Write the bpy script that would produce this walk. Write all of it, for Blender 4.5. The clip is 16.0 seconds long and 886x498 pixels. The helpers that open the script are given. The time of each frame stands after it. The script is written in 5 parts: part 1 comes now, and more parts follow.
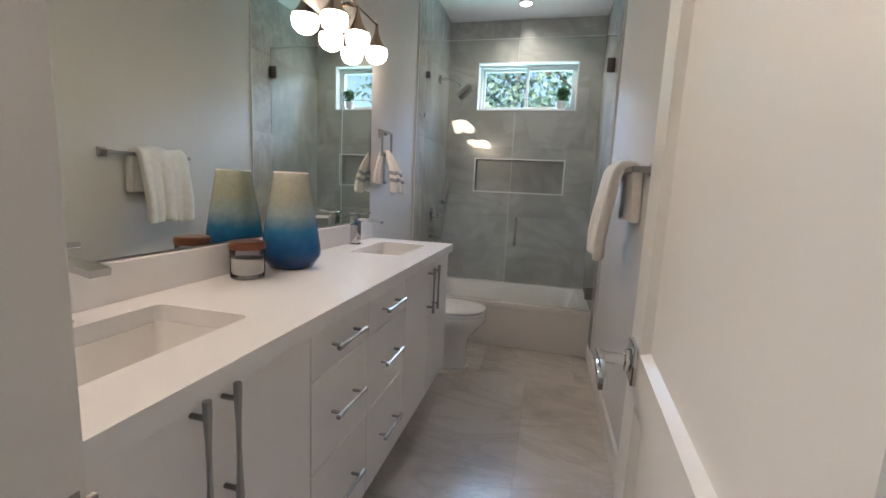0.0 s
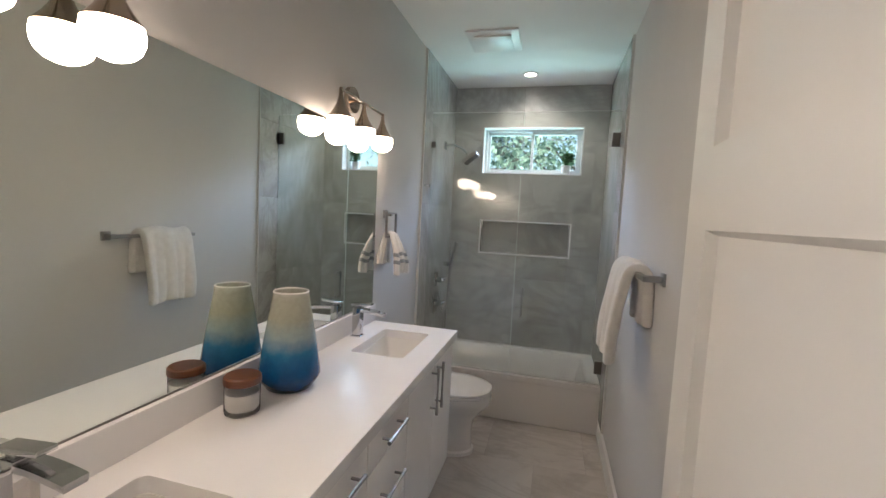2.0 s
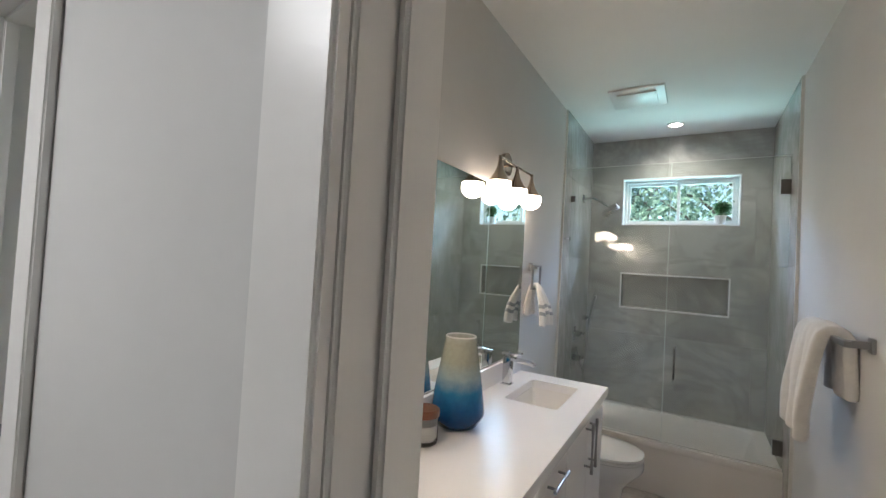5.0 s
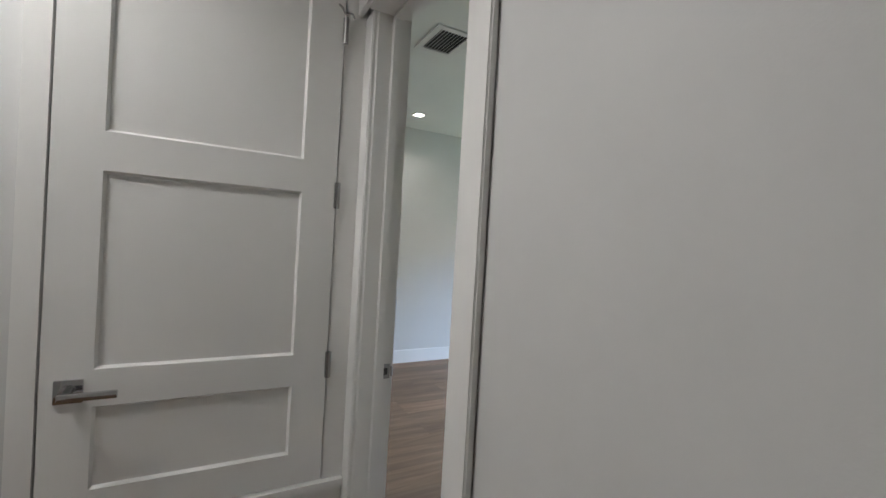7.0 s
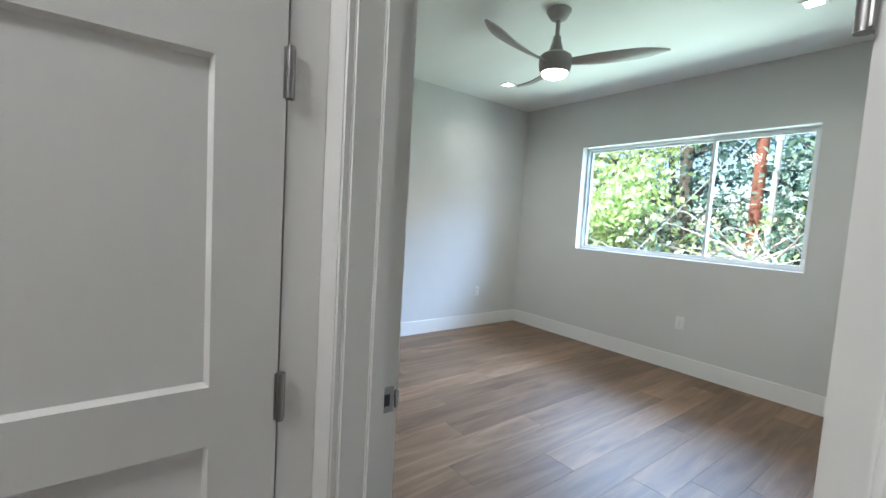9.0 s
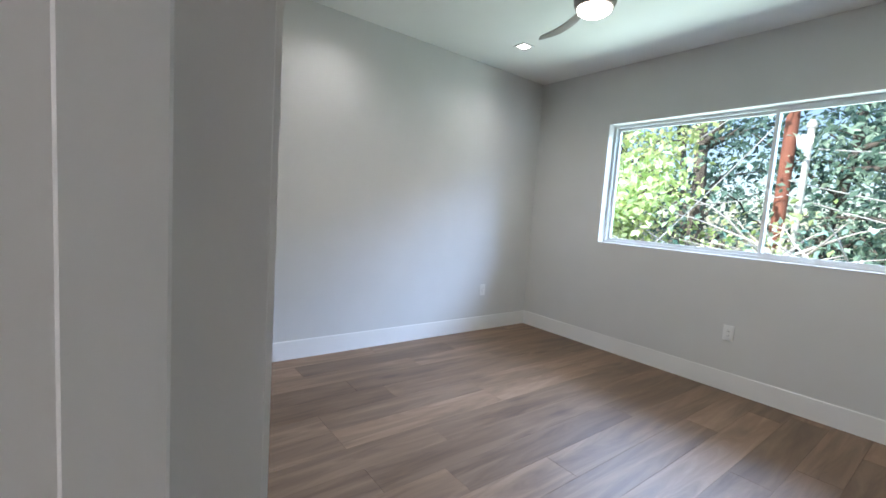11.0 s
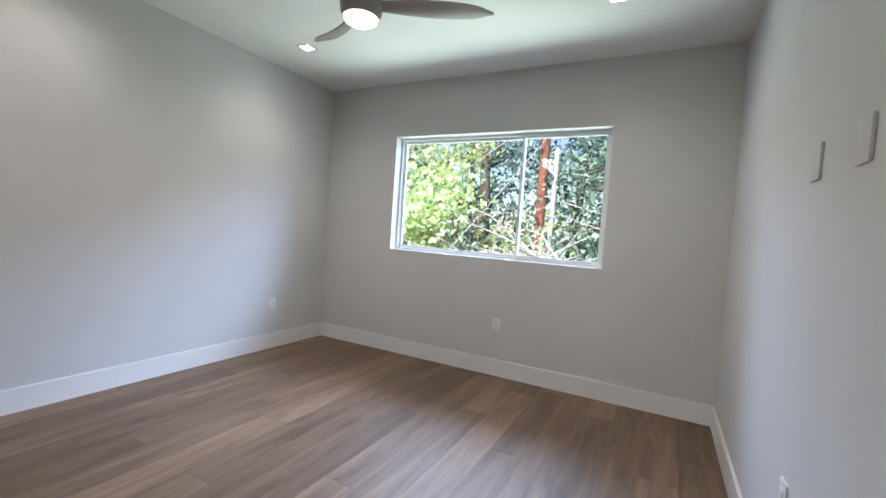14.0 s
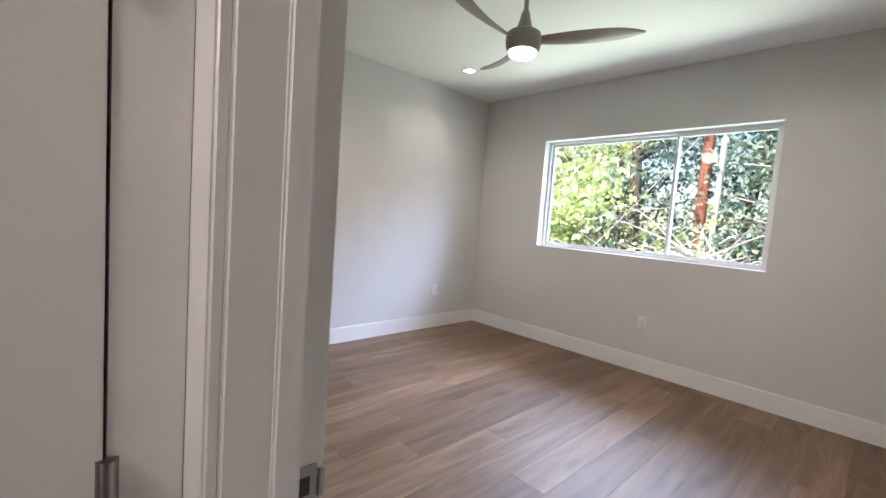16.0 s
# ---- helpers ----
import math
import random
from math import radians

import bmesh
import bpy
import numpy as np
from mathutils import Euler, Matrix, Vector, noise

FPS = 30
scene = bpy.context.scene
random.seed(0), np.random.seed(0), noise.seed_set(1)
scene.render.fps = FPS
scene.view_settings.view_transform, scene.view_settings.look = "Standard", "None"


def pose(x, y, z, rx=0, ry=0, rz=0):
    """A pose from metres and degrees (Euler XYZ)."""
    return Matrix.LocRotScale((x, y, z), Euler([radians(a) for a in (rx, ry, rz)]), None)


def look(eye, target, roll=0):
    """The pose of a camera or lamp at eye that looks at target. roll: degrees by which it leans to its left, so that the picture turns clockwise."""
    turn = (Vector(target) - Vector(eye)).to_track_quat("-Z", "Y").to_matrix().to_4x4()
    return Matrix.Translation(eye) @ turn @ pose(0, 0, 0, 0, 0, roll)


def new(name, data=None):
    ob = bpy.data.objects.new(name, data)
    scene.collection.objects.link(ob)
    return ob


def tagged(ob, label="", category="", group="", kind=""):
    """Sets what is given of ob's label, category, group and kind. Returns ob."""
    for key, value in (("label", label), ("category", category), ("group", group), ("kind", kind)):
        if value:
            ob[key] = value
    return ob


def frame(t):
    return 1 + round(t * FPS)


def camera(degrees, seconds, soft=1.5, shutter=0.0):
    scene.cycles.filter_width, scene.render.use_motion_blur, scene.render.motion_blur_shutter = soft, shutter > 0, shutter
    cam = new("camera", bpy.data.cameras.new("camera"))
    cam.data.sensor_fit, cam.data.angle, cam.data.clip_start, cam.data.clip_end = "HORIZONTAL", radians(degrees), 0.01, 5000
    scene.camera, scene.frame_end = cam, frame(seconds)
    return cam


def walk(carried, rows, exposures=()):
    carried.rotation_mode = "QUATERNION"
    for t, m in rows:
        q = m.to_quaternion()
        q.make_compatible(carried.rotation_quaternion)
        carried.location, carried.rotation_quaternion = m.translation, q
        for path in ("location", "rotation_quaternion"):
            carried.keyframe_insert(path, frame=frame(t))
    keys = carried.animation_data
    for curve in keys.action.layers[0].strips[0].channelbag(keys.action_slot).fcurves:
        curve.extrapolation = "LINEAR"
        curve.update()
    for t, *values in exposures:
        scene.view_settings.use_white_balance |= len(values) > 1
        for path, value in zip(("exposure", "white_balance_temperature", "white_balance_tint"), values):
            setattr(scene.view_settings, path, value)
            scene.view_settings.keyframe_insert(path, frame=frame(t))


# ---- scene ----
cam = camera(93.0, 16.0)
PATH = [
    (0, (0.696, 0.377, 1.187), (0.23, 2.3, 0.898), 2.7),
    (0.5, (0.68, 0.419, 1.249), (0.207, 2.344, 0.982), 2.7),
    (1, (0.663, 0.445, 1.333), (0.174, 2.371, 1.106), 2.8),
    (1.5, (0.665, 0.461, 1.404), (0.162, 2.387, 1.212), 2.9),
    (2, (0.665, 0.453, 1.481), (0.165, 2.383, 1.326), 2.9),
    (2.5, (0.667, 0.43, 1.55), (0.167, 2.363, 1.433), 3.0),
    (3, (0.657, 0.42, 1.583), (0.145, 2.352, 1.515), 3.0),
    (3.2, (0.652, 0.411, 1.594), (0.128, 2.341, 1.547), 3.0),
    (5.3, (0.548, 0.224, 1.459), (-0.632, 1.837, 1.537), 3.4),
    (5.5, (0.523, 0.186, 1.444), (-0.764, 1.715, 1.52), 3.4),
    (6, (0.431, 0.131, 1.409), (-1.083, 1.436, 1.467), 3.6),
    (6.5, (0.324, 0.121, 1.385), (-1.361, 1.198, 1.4), 3.5),
    (7, (0.18, 0.137, 1.356), (-1.579, 1.088, 1.335), 3.3),
    (7.5, (0.048, 0.171, 1.318), (-1.706, 1.132, 1.265), 3.1),
    (8, (-0.125, 0.19, 1.312), (-1.831, 1.228, 1.201), 3.3),
    (8.5, (-0.316, 0.211, 1.29), (-1.942, 1.368, 1.156), 3.3),
    (8.7, (-0.391, 0.226, 1.281), (-1.975, 1.435, 1.139), 3.3),
    (11, (-1.017, 0.656, 1.212), (-2.597, 1.869, 1.029), 4.0),
    (11.5, (-1.05, 0.712, 1.212), (-2.631, 1.926, 1.048), 4.0),
    (12, (-1.066, 0.768, 1.214), (-2.595, 2.049, 1.074), 4.1),
    (12.5, (-1.047, 0.791, 1.212), (-2.464, 2.198, 1.098), 4.0),
    (13, (-1.006, 0.81, 1.211), (-2.267, 2.359, 1.117), 3.9),
    (13.5, (-0.97, 0.83, 1.218), (-2.056, 2.508, 1.134), 4.0),
    (14, (-0.912, 0.841, 1.215), (-1.842, 2.61, 1.136), 4.0),
    (14.5, (-0.87, 0.814, 1.214), (-1.727, 2.619, 1.134), 4.0),
    (15, (-0.81, 0.73, 1.203), (-1.686, 2.526, 1.118), 4.2),
    (15.5, (-0.783, 0.597, 1.208), (-1.914, 2.243, 1.09), 4.1),
    (16, (-0.738, 0.449, 1.243), (-2.182, 1.824, 1.092), 4.2),
]
ROWS = [(t, look(eye, target, roll)) for t, eye, target, roll in PATH]
EXPOSURES = [(0, 0.96, 6380, 13), (3.2, 0.88, 6380, 13), (5.3, 0.96, 6150, 9), (6.2, 0.80, 6200, 9), (7.0, 0.56, 6350, 9), (8.0, 0.73, 6200, 7), (8.7, 0.9, 6100, 7),
             (11.0, 0.80, 6150, 13), (12.5, 0.76, 6150, 15), (14.5, 0.68, 6500, 17), (15.2, 0.70, 6500, 17), (16.0, 0.86, 6900, 21)]
walk(cam, ROWS, EXPOSURES)
WARM = (1.0, 0.80, 0.60)

# ---------------------------------------------------------------- world and light
world = bpy.data.worlds.new("sky")
scene.world = world
world.use_nodes = True
wn = world.node_tree.nodes
sky = wn.new("ShaderNodeTexSky")
sky.sky_type, sky.sun_disc = "NISHITA", False
sky.sun_elevation, sky.sun_rotation = radians(48), radians(200)
wn["Background"].inputs["Strength"].default_value = 0.15
world.node_tree.links.new(sky.outputs[0], wn["Background"].inputs["Color"])

sun = new("sun", bpy.data.lights.new("sun", "SUN"))
sun.data.energy, sun.data.angle, sun.data.color = 5.0, radians(0.5), (1.0, 0.95, 0.86)
sun.matrix_world = look((-5, -12, 16), (-1.5, 9, 0))


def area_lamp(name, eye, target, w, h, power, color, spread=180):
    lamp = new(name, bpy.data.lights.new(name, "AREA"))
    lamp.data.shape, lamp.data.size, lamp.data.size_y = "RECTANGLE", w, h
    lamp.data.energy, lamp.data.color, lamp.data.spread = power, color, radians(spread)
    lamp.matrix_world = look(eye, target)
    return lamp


def spot_lamp(name, eye, power, color, size=130, radius=0.05, blend=0.6):
    lamp = new(name, bpy.data.lights.new(name, "SPOT"))
    lamp.data.energy, lamp.data.color, lamp.data.spot_size = power, color, radians(size)
    lamp.data.spot_blend, lamp.data.shadow_soft_size = blend, radius
    lamp.matrix_world = look(eye, (eye[0], eye[1] + 0.001, eye[2] - 1))
    return lamp


# added area lamps outside the two windows: stand-ins for sky and sunlit garden light
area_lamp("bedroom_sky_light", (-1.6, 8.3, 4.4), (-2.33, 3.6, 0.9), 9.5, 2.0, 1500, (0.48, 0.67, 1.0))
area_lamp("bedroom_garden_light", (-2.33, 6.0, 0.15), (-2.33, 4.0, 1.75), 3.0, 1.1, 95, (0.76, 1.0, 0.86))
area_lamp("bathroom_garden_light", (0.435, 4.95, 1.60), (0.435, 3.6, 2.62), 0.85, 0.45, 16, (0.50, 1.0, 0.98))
# ceiling cans: bedroom, bathtub, hall
CANS_BED = ((-3.611, 3.359), (-3.68, 1.865), (-1.263, 3.455))
for cx, cy in CANS_BED:
    spot_lamp("bedroom_can_lamp", (cx, cy, 2.625), 18.0, (1.0, 0.96, 0.90), 150, 0.06, 1.0)
spot_lamp("bathtub_can_lamp", (0.408, 3.937, 2.625), 12, (1.0, 0.93, 0.82), 150)
CANS_HALL = ((-0.85, -0.80),)
for cx, cy in CANS_HALL:
    spot_lamp("hall_can_lamp", (cx, cy, 2.625), 72, (1.0, 0.975, 0.95), 165, 0.2)
spot_lamp("fan_lamp", (-2.335, 2.50, 2.195), 23, (1.0, 0.93, 0.84), 170, 0.07, 0.4)

# ---------------------------------------------------------------- materials


def shader(name, color, rough=0.5, metal=0.0, spec=0.5):
    m = bpy.data.materials.new(name)
    m.use_nodes = True
    b = m.node_tree.nodes["Principled BSDF"]
    b.inputs["Base Color"].default_value = (*color, 1)
    b.inputs["Roughness"].default_value = rough
    b.inputs["Metallic"].default_value = metal
    b.inputs["Specular IOR Level"].default_value = spec
    return m, m.node_tree.nodes, m.node_tree.links, b


def coords(nodes, links, scale=(1, 1, 1), kind="Object"):
    tc = nodes.new("ShaderNodeTexCoord")
    mp = nodes.new("ShaderNodeMapping")
    mp.inputs["Scale"].default_value = scale
    links.new(tc.outputs[kind], mp.inputs["Vector"])
    return mp.outputs["Vector"]


def noise_tex(nodes, links, vec, scale, detail=6, rough=0.55, distort=0.0):
    n = nodes.new("ShaderNodeTexNoise")
    n.inputs["Scale"].default_value, n.inputs["Detail"].default_value = scale, detail
    n.inputs["Roughness"].default_value, n.inputs["Distortion"].default_value = rough, distort
    links.new(vec, n.inputs["Vector"])
    return n.outputs["Fac"]


def ramp(nodes, links, fac, stops):
    r = nodes.new("ShaderNodeValToRGB")
    el = r.color_ramp.elements
    while len(el) < len(stops):
        el.new(0.5)
    for e, (pos, col) in zip(el, stops):
        e.position, e.color = pos, (*col, 1) if len(col) == 3 else col
    links.new(fac, r.inputs["Fac"])
    return r.outputs["Color"]


def bump(nodes, links, fac, bsdf, strength, distance=0.01):
    b = nodes.new("ShaderNodeBump")
    b.inputs["Strength"].default_value, b.inputs["Distance"].default_value = strength, distance
    links.new(fac, b.inputs["Height"])
    links.new(b.outputs["Normal"], bsdf.inputs["Normal"])


def mix(nodes, links, fac, a, b, mode="MIX"):
    m = nodes.new("ShaderNodeMix")
    m.data_type, m.blend_type = "RGBA", mode
    for sock, v in ((m.inputs["Factor"], fac), (m.inputs["A"], a), (m.inputs["B"], b)):
        if isinstance(v, (int, float)):
            sock.default_value = v
        elif isinstance(v, tuple):
            sock.default_value = (*v, 1)
        else:
            links.new(v, sock)
    return m.outputs["Result"]


def paint(name, color, rough, grain=0.08, spec=0.4):
    """Rolled wall or trim paint: faint clouding and orange-peel relief."""
    m, n, l, b = shader(name, color, rough, 0, spec)
    v = coords(n, l)
    cloud = noise_tex(n, l, v, 1.3, 4)
    lo, hi = tuple(c * 0.965 for c in color), tuple(min(1, c * 1.03) for c in color)
    l.new(ramp(n, l, cloud, [(0.3, lo), (0.7, hi)]), b.inputs["Base Color"])
    bump(n, l, noise_tex(n, l, v, 260, 2), b, grain, 0.002)
    return m


def metal(name, color, rough):
    m, n, l, b = shader(name, color, rough, 1.0)
    f = noise_tex(n, l, coords(n, l, (1, 1, 14)), 60, 3)
    r = n.new("ShaderNodeMapRange")
    r.inputs["To Min"].default_value, r.inputs["To Max"].default_value = rough * 0.75, rough * 1.3
    l.new(f, r.inputs["Value"])
    l.new(r.outputs["Result"], b.inputs["Roughness"])
    return m


def stone_tile(name, base, dark, light, rough, scale=1.0, veins=0.5):
    """Polished large-format porcelain with soft veins and clouds."""
    m, n, l, b = shader(name, base, rough, 0, 0.5)
    v = coords(n, l, (1, 1, 1))
    oi = n.new("ShaderNodeObjectInfo")
    add = n.new("ShaderNodeVectorMath")
    add.operation = "MULTIPLY_ADD"
    add.inputs[1].default_value = (1, 1, 1)
    sc = n.new("ShaderNodeVectorMath")
    sc.operation = "SCALE"
    sc.inputs[0].default_value = (7, 5, 9)
    l.new(oi.outputs["Random"], sc.inputs["Scale"])
    l.new(v, add.inputs[0])
    l.new(sc.outputs[0], add.inputs[2])
    v2 = add.outputs[0]
    cloud = noise_tex(n, l, v2, 1.6 * scale, 8, 0.6, 1.2)
    col = ramp(n, l, cloud, [(0.28, dark), (0.47, base), (0.7, light)])
    mp = n.new("ShaderNodeMapping")
    mp.inputs["Rotation"].default_value = (0.3, 0.4, 0.7)
    mp.inputs["Scale"].default_value = (1.0, 3.2, 1.6)
    l.new(v2, mp.inputs["Vector"])
    vein = noise_tex(n, l, mp.outputs[0], 1.1 * scale, 9, 0.62, 2.0)
    veinm = ramp(n, l, vein, [(0.44, (0, 0, 0)), (0.5, (1, 1, 1)), (0.56, (0, 0, 0))])
    dim = n.new("ShaderNodeMath")
    dim.operation, dim.inputs[1].default_value = "MULTIPLY", veins
    l.new(veinm, dim.inputs[0])
    l.new(mix(n, l, dim.outputs[0], col, dark), b.inputs["Base Color"])
    bump(n, l, noise_tex(n, l, v2, 40, 3), b, 0.02, 0.002)
    return m


def oak(name):
    m, n, l, b = shader(name, (0.2, 0.15, 0.11), 0.42, 0, 0.28)
    oi = n.new("ShaderNodeObjectInfo")
    sc = n.new("ShaderNodeVectorMath")
    sc.operation = "SCALE"
    sc.inputs[0].default_value = (3, 23, 5)
    l.new(oi.outputs["Random"], sc.inputs["Scale"])
    ad = n.new("ShaderNodeVectorMath")
    l.new(coords(n, l), ad.inputs[0])
    l.new(sc.outputs[0], ad.inputs[1])
    mp = n.new("ShaderNodeMapping")
    mp.inputs["Scale"].default_value = (4.2, 0.42, 1)
    l.new(ad.outputs[0], mp.inputs["Vector"])
    grain = noise_tex(n, l, mp.outputs[0], 3.0, 9, 0.62, 0.8)
    col = ramp(n, l, grain, [(0.25, (0.100, 0.061, 0.037)), (0.5, (0.184, 0.119, 0.076)), (0.75, (0.275, 0.188, 0.127))])
    tone = ramp(n, l, oi.outputs["Random"], [(0.0, (0.76, 0.75, 0.74)), (0.5, (0.98, 0.98, 0.98)), (1.0, (1.2, 1.19, 1.17))])
    col = mix(n, l, 1.0, col, tone, "MULTIPLY")
    knot = n.new("ShaderNodeTexVoronoi")
    knot.inputs["Scale"].default_value = 1.0
    mk = n.new("ShaderNodeMapping")
    mk.inputs["Scale"].default_value = (5.5, 1.5, 1)
    l.new(ad.outputs[0], mk.inputs["Vector"])
    l.new(mk.outputs[0], knot.inputs["Vector"])
    kf = ramp(n, l, knot.outputs["Distance"], [(0.05, (1, 1, 1)), (0.20, (0, 0, 0))])
    km = n.new("ShaderNodeMath")
    km.operation, km.inputs[1].default_value = "MULTIPLY", 0.6
    l.new(kf, km.inputs[0])
    l.new(mix(n, l, km.outputs[0], col, (0.07, 0.043, 0.03)), b.inputs["Base Color"])
    fine = noise_tex(n, l, mp.outputs[0], 14, 6)
    bump(n, l, fine, b, 0.12, 0.003)
    rr = n.new("ShaderNodeMapRange")
    rr.inputs["To Min"].default_value, rr.inputs["To Max"].default_value = 0.42, 0.60
    l.new(grain, rr.inputs["Value"])
    l.new(rr.outputs["Result"], b.inputs["Roughness"])
    return m


def glow(name, color, strength):
    m, n, l, b = shader(name, color, 0.3)
    b.inputs["Emission Color"].default_value = (*color, 1)
    b.inputs["Emission Strength"].default_value = strength
    return m


def clear_glass(name, tint=(1, 1, 1), rough=0.0):
    """Thin pane: see-through with a Fresnel gloss."""
    m = bpy.data.materials.new(name)
    m.use_nodes = True
    n, l = m.node_tree.nodes, m.node_tree.links
    n.clear()
    out, tr, gl = n.new("ShaderNodeOutputMaterial"), n.new("ShaderNodeBsdfTransparent"), n.new("ShaderNodeBsdfGlossy")
    tr.inputs["Color"].default_value = (*tint, 1)
    gl.inputs["Roughness"].default_value = rough
    fr, mx = n.new("ShaderNodeFresnel"), n.new("ShaderNodeMixShader")
    fr.inputs["IOR"].default_value = 1.45
    l.new(fr.outputs[0], mx.inputs["Fac"])
    l.new(tr.outputs[0], mx.inputs[1])
    l.new(gl.outputs[0], mx.inputs[2])
    l.new(mx.outputs[0], out.inputs["Surface"])
    return m


def cloth(name, color):
    m, n, l, b = shader(name, color, 0.95, 0, 0.1)
    v = coords(n, l)
    bump(n, l, noise_tex(n, l, v, 420, 4), b, 0.55, 0.004)
    l.new(ramp(n, l, noise_tex(n, l, v, 30, 5), [(0.3, tuple(c * 0.9 for c in color)), (0.7, color)]), b.inputs["Base Color"])
    b.inputs["Sheen Weight"].default_value = 0.4
    return m


def leaf_mat(name, dark, light):
    m, n, l, b = shader(name, light, 0.5, 0, 0.35)
    g = n.new("ShaderNodeNewGeometry")
    col = ramp(n, l, g.outputs["Random Per Island"], [(0.0, dark), (0.6, light), (1.0, tuple(min(1, c * 1.5) for c in light))])
    l.new(col, b.inputs["Base Color"])
    tr, mx, out = n.new("ShaderNodeBsdfTranslucent"), n.new("ShaderNodeMixShader"), n["Material Output"]
    l.new(col, tr.inputs["Color"])
    mx.inputs["Fac"].default_value = 0.45
    l.new(b.outputs[0], mx.inputs[1])
    l.new(tr.outputs[0], mx.inputs[2])
    l.new(mx.outputs[0], out.inputs["Surface"])
    return m


def bark(name, dark, light):
    m, n, l, b = shader(name, light, 0.9)
    v = coords(n, l, (1, 1, 0.25))
    f = noise_tex(n, l, v, 9, 8, 0.7)
    l.new(ramp(n, l, f, [(0.3, dark), (0.7, light)]), b.inputs["Base Color"])
    bump(n, l, f, b, 0.6, 0.03)
    return m


WALL = paint("wall_paint", (0.61, 0.603, 0.585), 0.62)
HALL_WALL = paint("hall_paint", (0.61, 0.606, 0.595), 0.55)
CEIL = paint("ceiling_paint", (0.78, 0.78, 0.75), 0.8)
TRIM = paint("trim_paint", (0.77, 0.76, 0.74), 0.32, 0.02, 0.5)
CABINET = paint("cabinet_lacquer", (0.82, 0.81, 0.80), 0.3, 0.015, 0.5)
QUARTZ = paint("white_quartz", (0.82, 0.81, 0.815), 0.25, 0.0, 0.35)
CERAMIC = shader("glazed_ceramic", (0.80, 0.785, 0.765), 0.07)[0]
TUB = shader("white_acrylic", (0.72, 0.69, 0.66), 0.16)[0]
CHROME = metal("polished_chrome", (0.62, 0.62, 0.63), 0.08)
NICKEL = metal("brushed_nickel", (0.34, 0.335, 0.33), 0.32)
BRONZE = metal("antique_bronze", (0.40, 0.33, 0.27), 0.17)
DARK_METAL = metal("dark_hinge_metal", (0.22, 0.21, 0.20), 0.3)
MIRROR = shader("mirror_silver", (0.80, 0.845, 0.80), 0.0, 1.0)[0]
GLASS = clear_glass("clear_glass", (0.98, 0.995, 0.985))
SHOWER_GLASS = clear_glass("shower_glass", (0.95, 0.968, 0.955))
GLASS_EDGE = shader("glass_edge", (0.62, 0.72, 0.68), 0.25)[0]
TILE = stone_tile("grey_stone_tile", (0.45, 0.445, 0.425), (0.32, 0.315, 0.295), (0.56, 0.555, 0.535), 0.18)
FLOOR_TILE = stone_tile("beige_floor_tile", (0.55, 0.505, 0.46), (0.40, 0.355, 0.31), (0.63, 0.59, 0.545), 0.20, 0.8, 0.40)
GROUT = shader("grout", (0.34, 0.325, 0.30), 0.8)[0]
OAK = oak("smoked_oak")
SUBFLOOR = shader("plank_joint", (0.075, 0.055, 0.042), 0.9)[0]
VINYL = paint("white_vinyl", (0.78, 0.80, 0.80), 0.35, 0.0)
PLATE = shader("white_plastic", (0.74, 0.73, 0.71), 0.35)[0]
SLOT = shader("dark_slot", (0.05, 0.05, 0.05), 0.6)[0]
BULB = glow("opal_globe", (1.0, 0.80, 0.63), 16.5)
LED = glow("led_disc", (1.0, 0.93, 0.82), 14.0)
TOWEL = cloth("white_terry", (0.78, 0.75, 0.71))
STRIPE = cloth("grey_terry", (0.33, 0.34, 0.35))
FAN_PAINT = paint("fan_greige", (0.36, 0.335, 0.31), 0.4, 0.0)
WOOD_LID = shader("acacia_lid", (0.15, 0.05, 0.022), 0.32)[0]
WAX = shader("white_wax", (0.8, 0.78, 0.75), 0.5)[0]
BARK = bark("grey_bark", (0.06, 0.05, 0.045), (0.19, 0.165, 0.14))
PALE_BARK = bark("pale_branch", (0.36, 0.31, 0.27), (0.66, 0.60, 0.54))
POLE_WOOD = bark("red_pole_wood", (0.20, 0.075, 0.05), (0.34, 0.13, 0.09))
PALE_METAL = shader("galvanised_pipe", (0.62, 0.61, 0.58), 0.5, 0.2)[0]
LEAF_LIME = leaf_mat("lime_leaves", (0.32, 0.46, 0.14), (0.64, 0.74, 0.36))
LEAF_DARK = leaf_mat("dark_leaves", (0.03, 0.07, 0.065), (0.18, 0.30, 0.26))
LEAF_MID = leaf_mat("mid_leaves", (0.06, 0.15, 0.11), (0.42, 0.57, 0.44))
LEAF_POT = leaf_mat("pot_leaves", (0.015, 0.05, 0.015), (0.05, 0.13, 0.04))
GROUND = bark("leaf_litter", (0.09, 0.08, 0.05), (0.22, 0.20, 0.12))
WIRE = shader("grey_cable", (0.45, 0.45, 0.45), 0.6)[0]
STUCCO = paint("stucco", (0.55, 0.52, 0.47), 0.9, 0.4)

# ---------------------------------------------------------------- mesh helpers


def box(bm, x0, x1, y0, y1, z0, z1):
    m = Matrix.Translation(((x0 + x1) / 2, (y0 + y1) / 2, (z0 + z1) / 2)) @ Matrix.Diagonal((x1 - x0, y1 - y0, z1 - z0, 1))
    return bmesh.ops.create_cube(bm, size=1, matrix=m)["verts"]


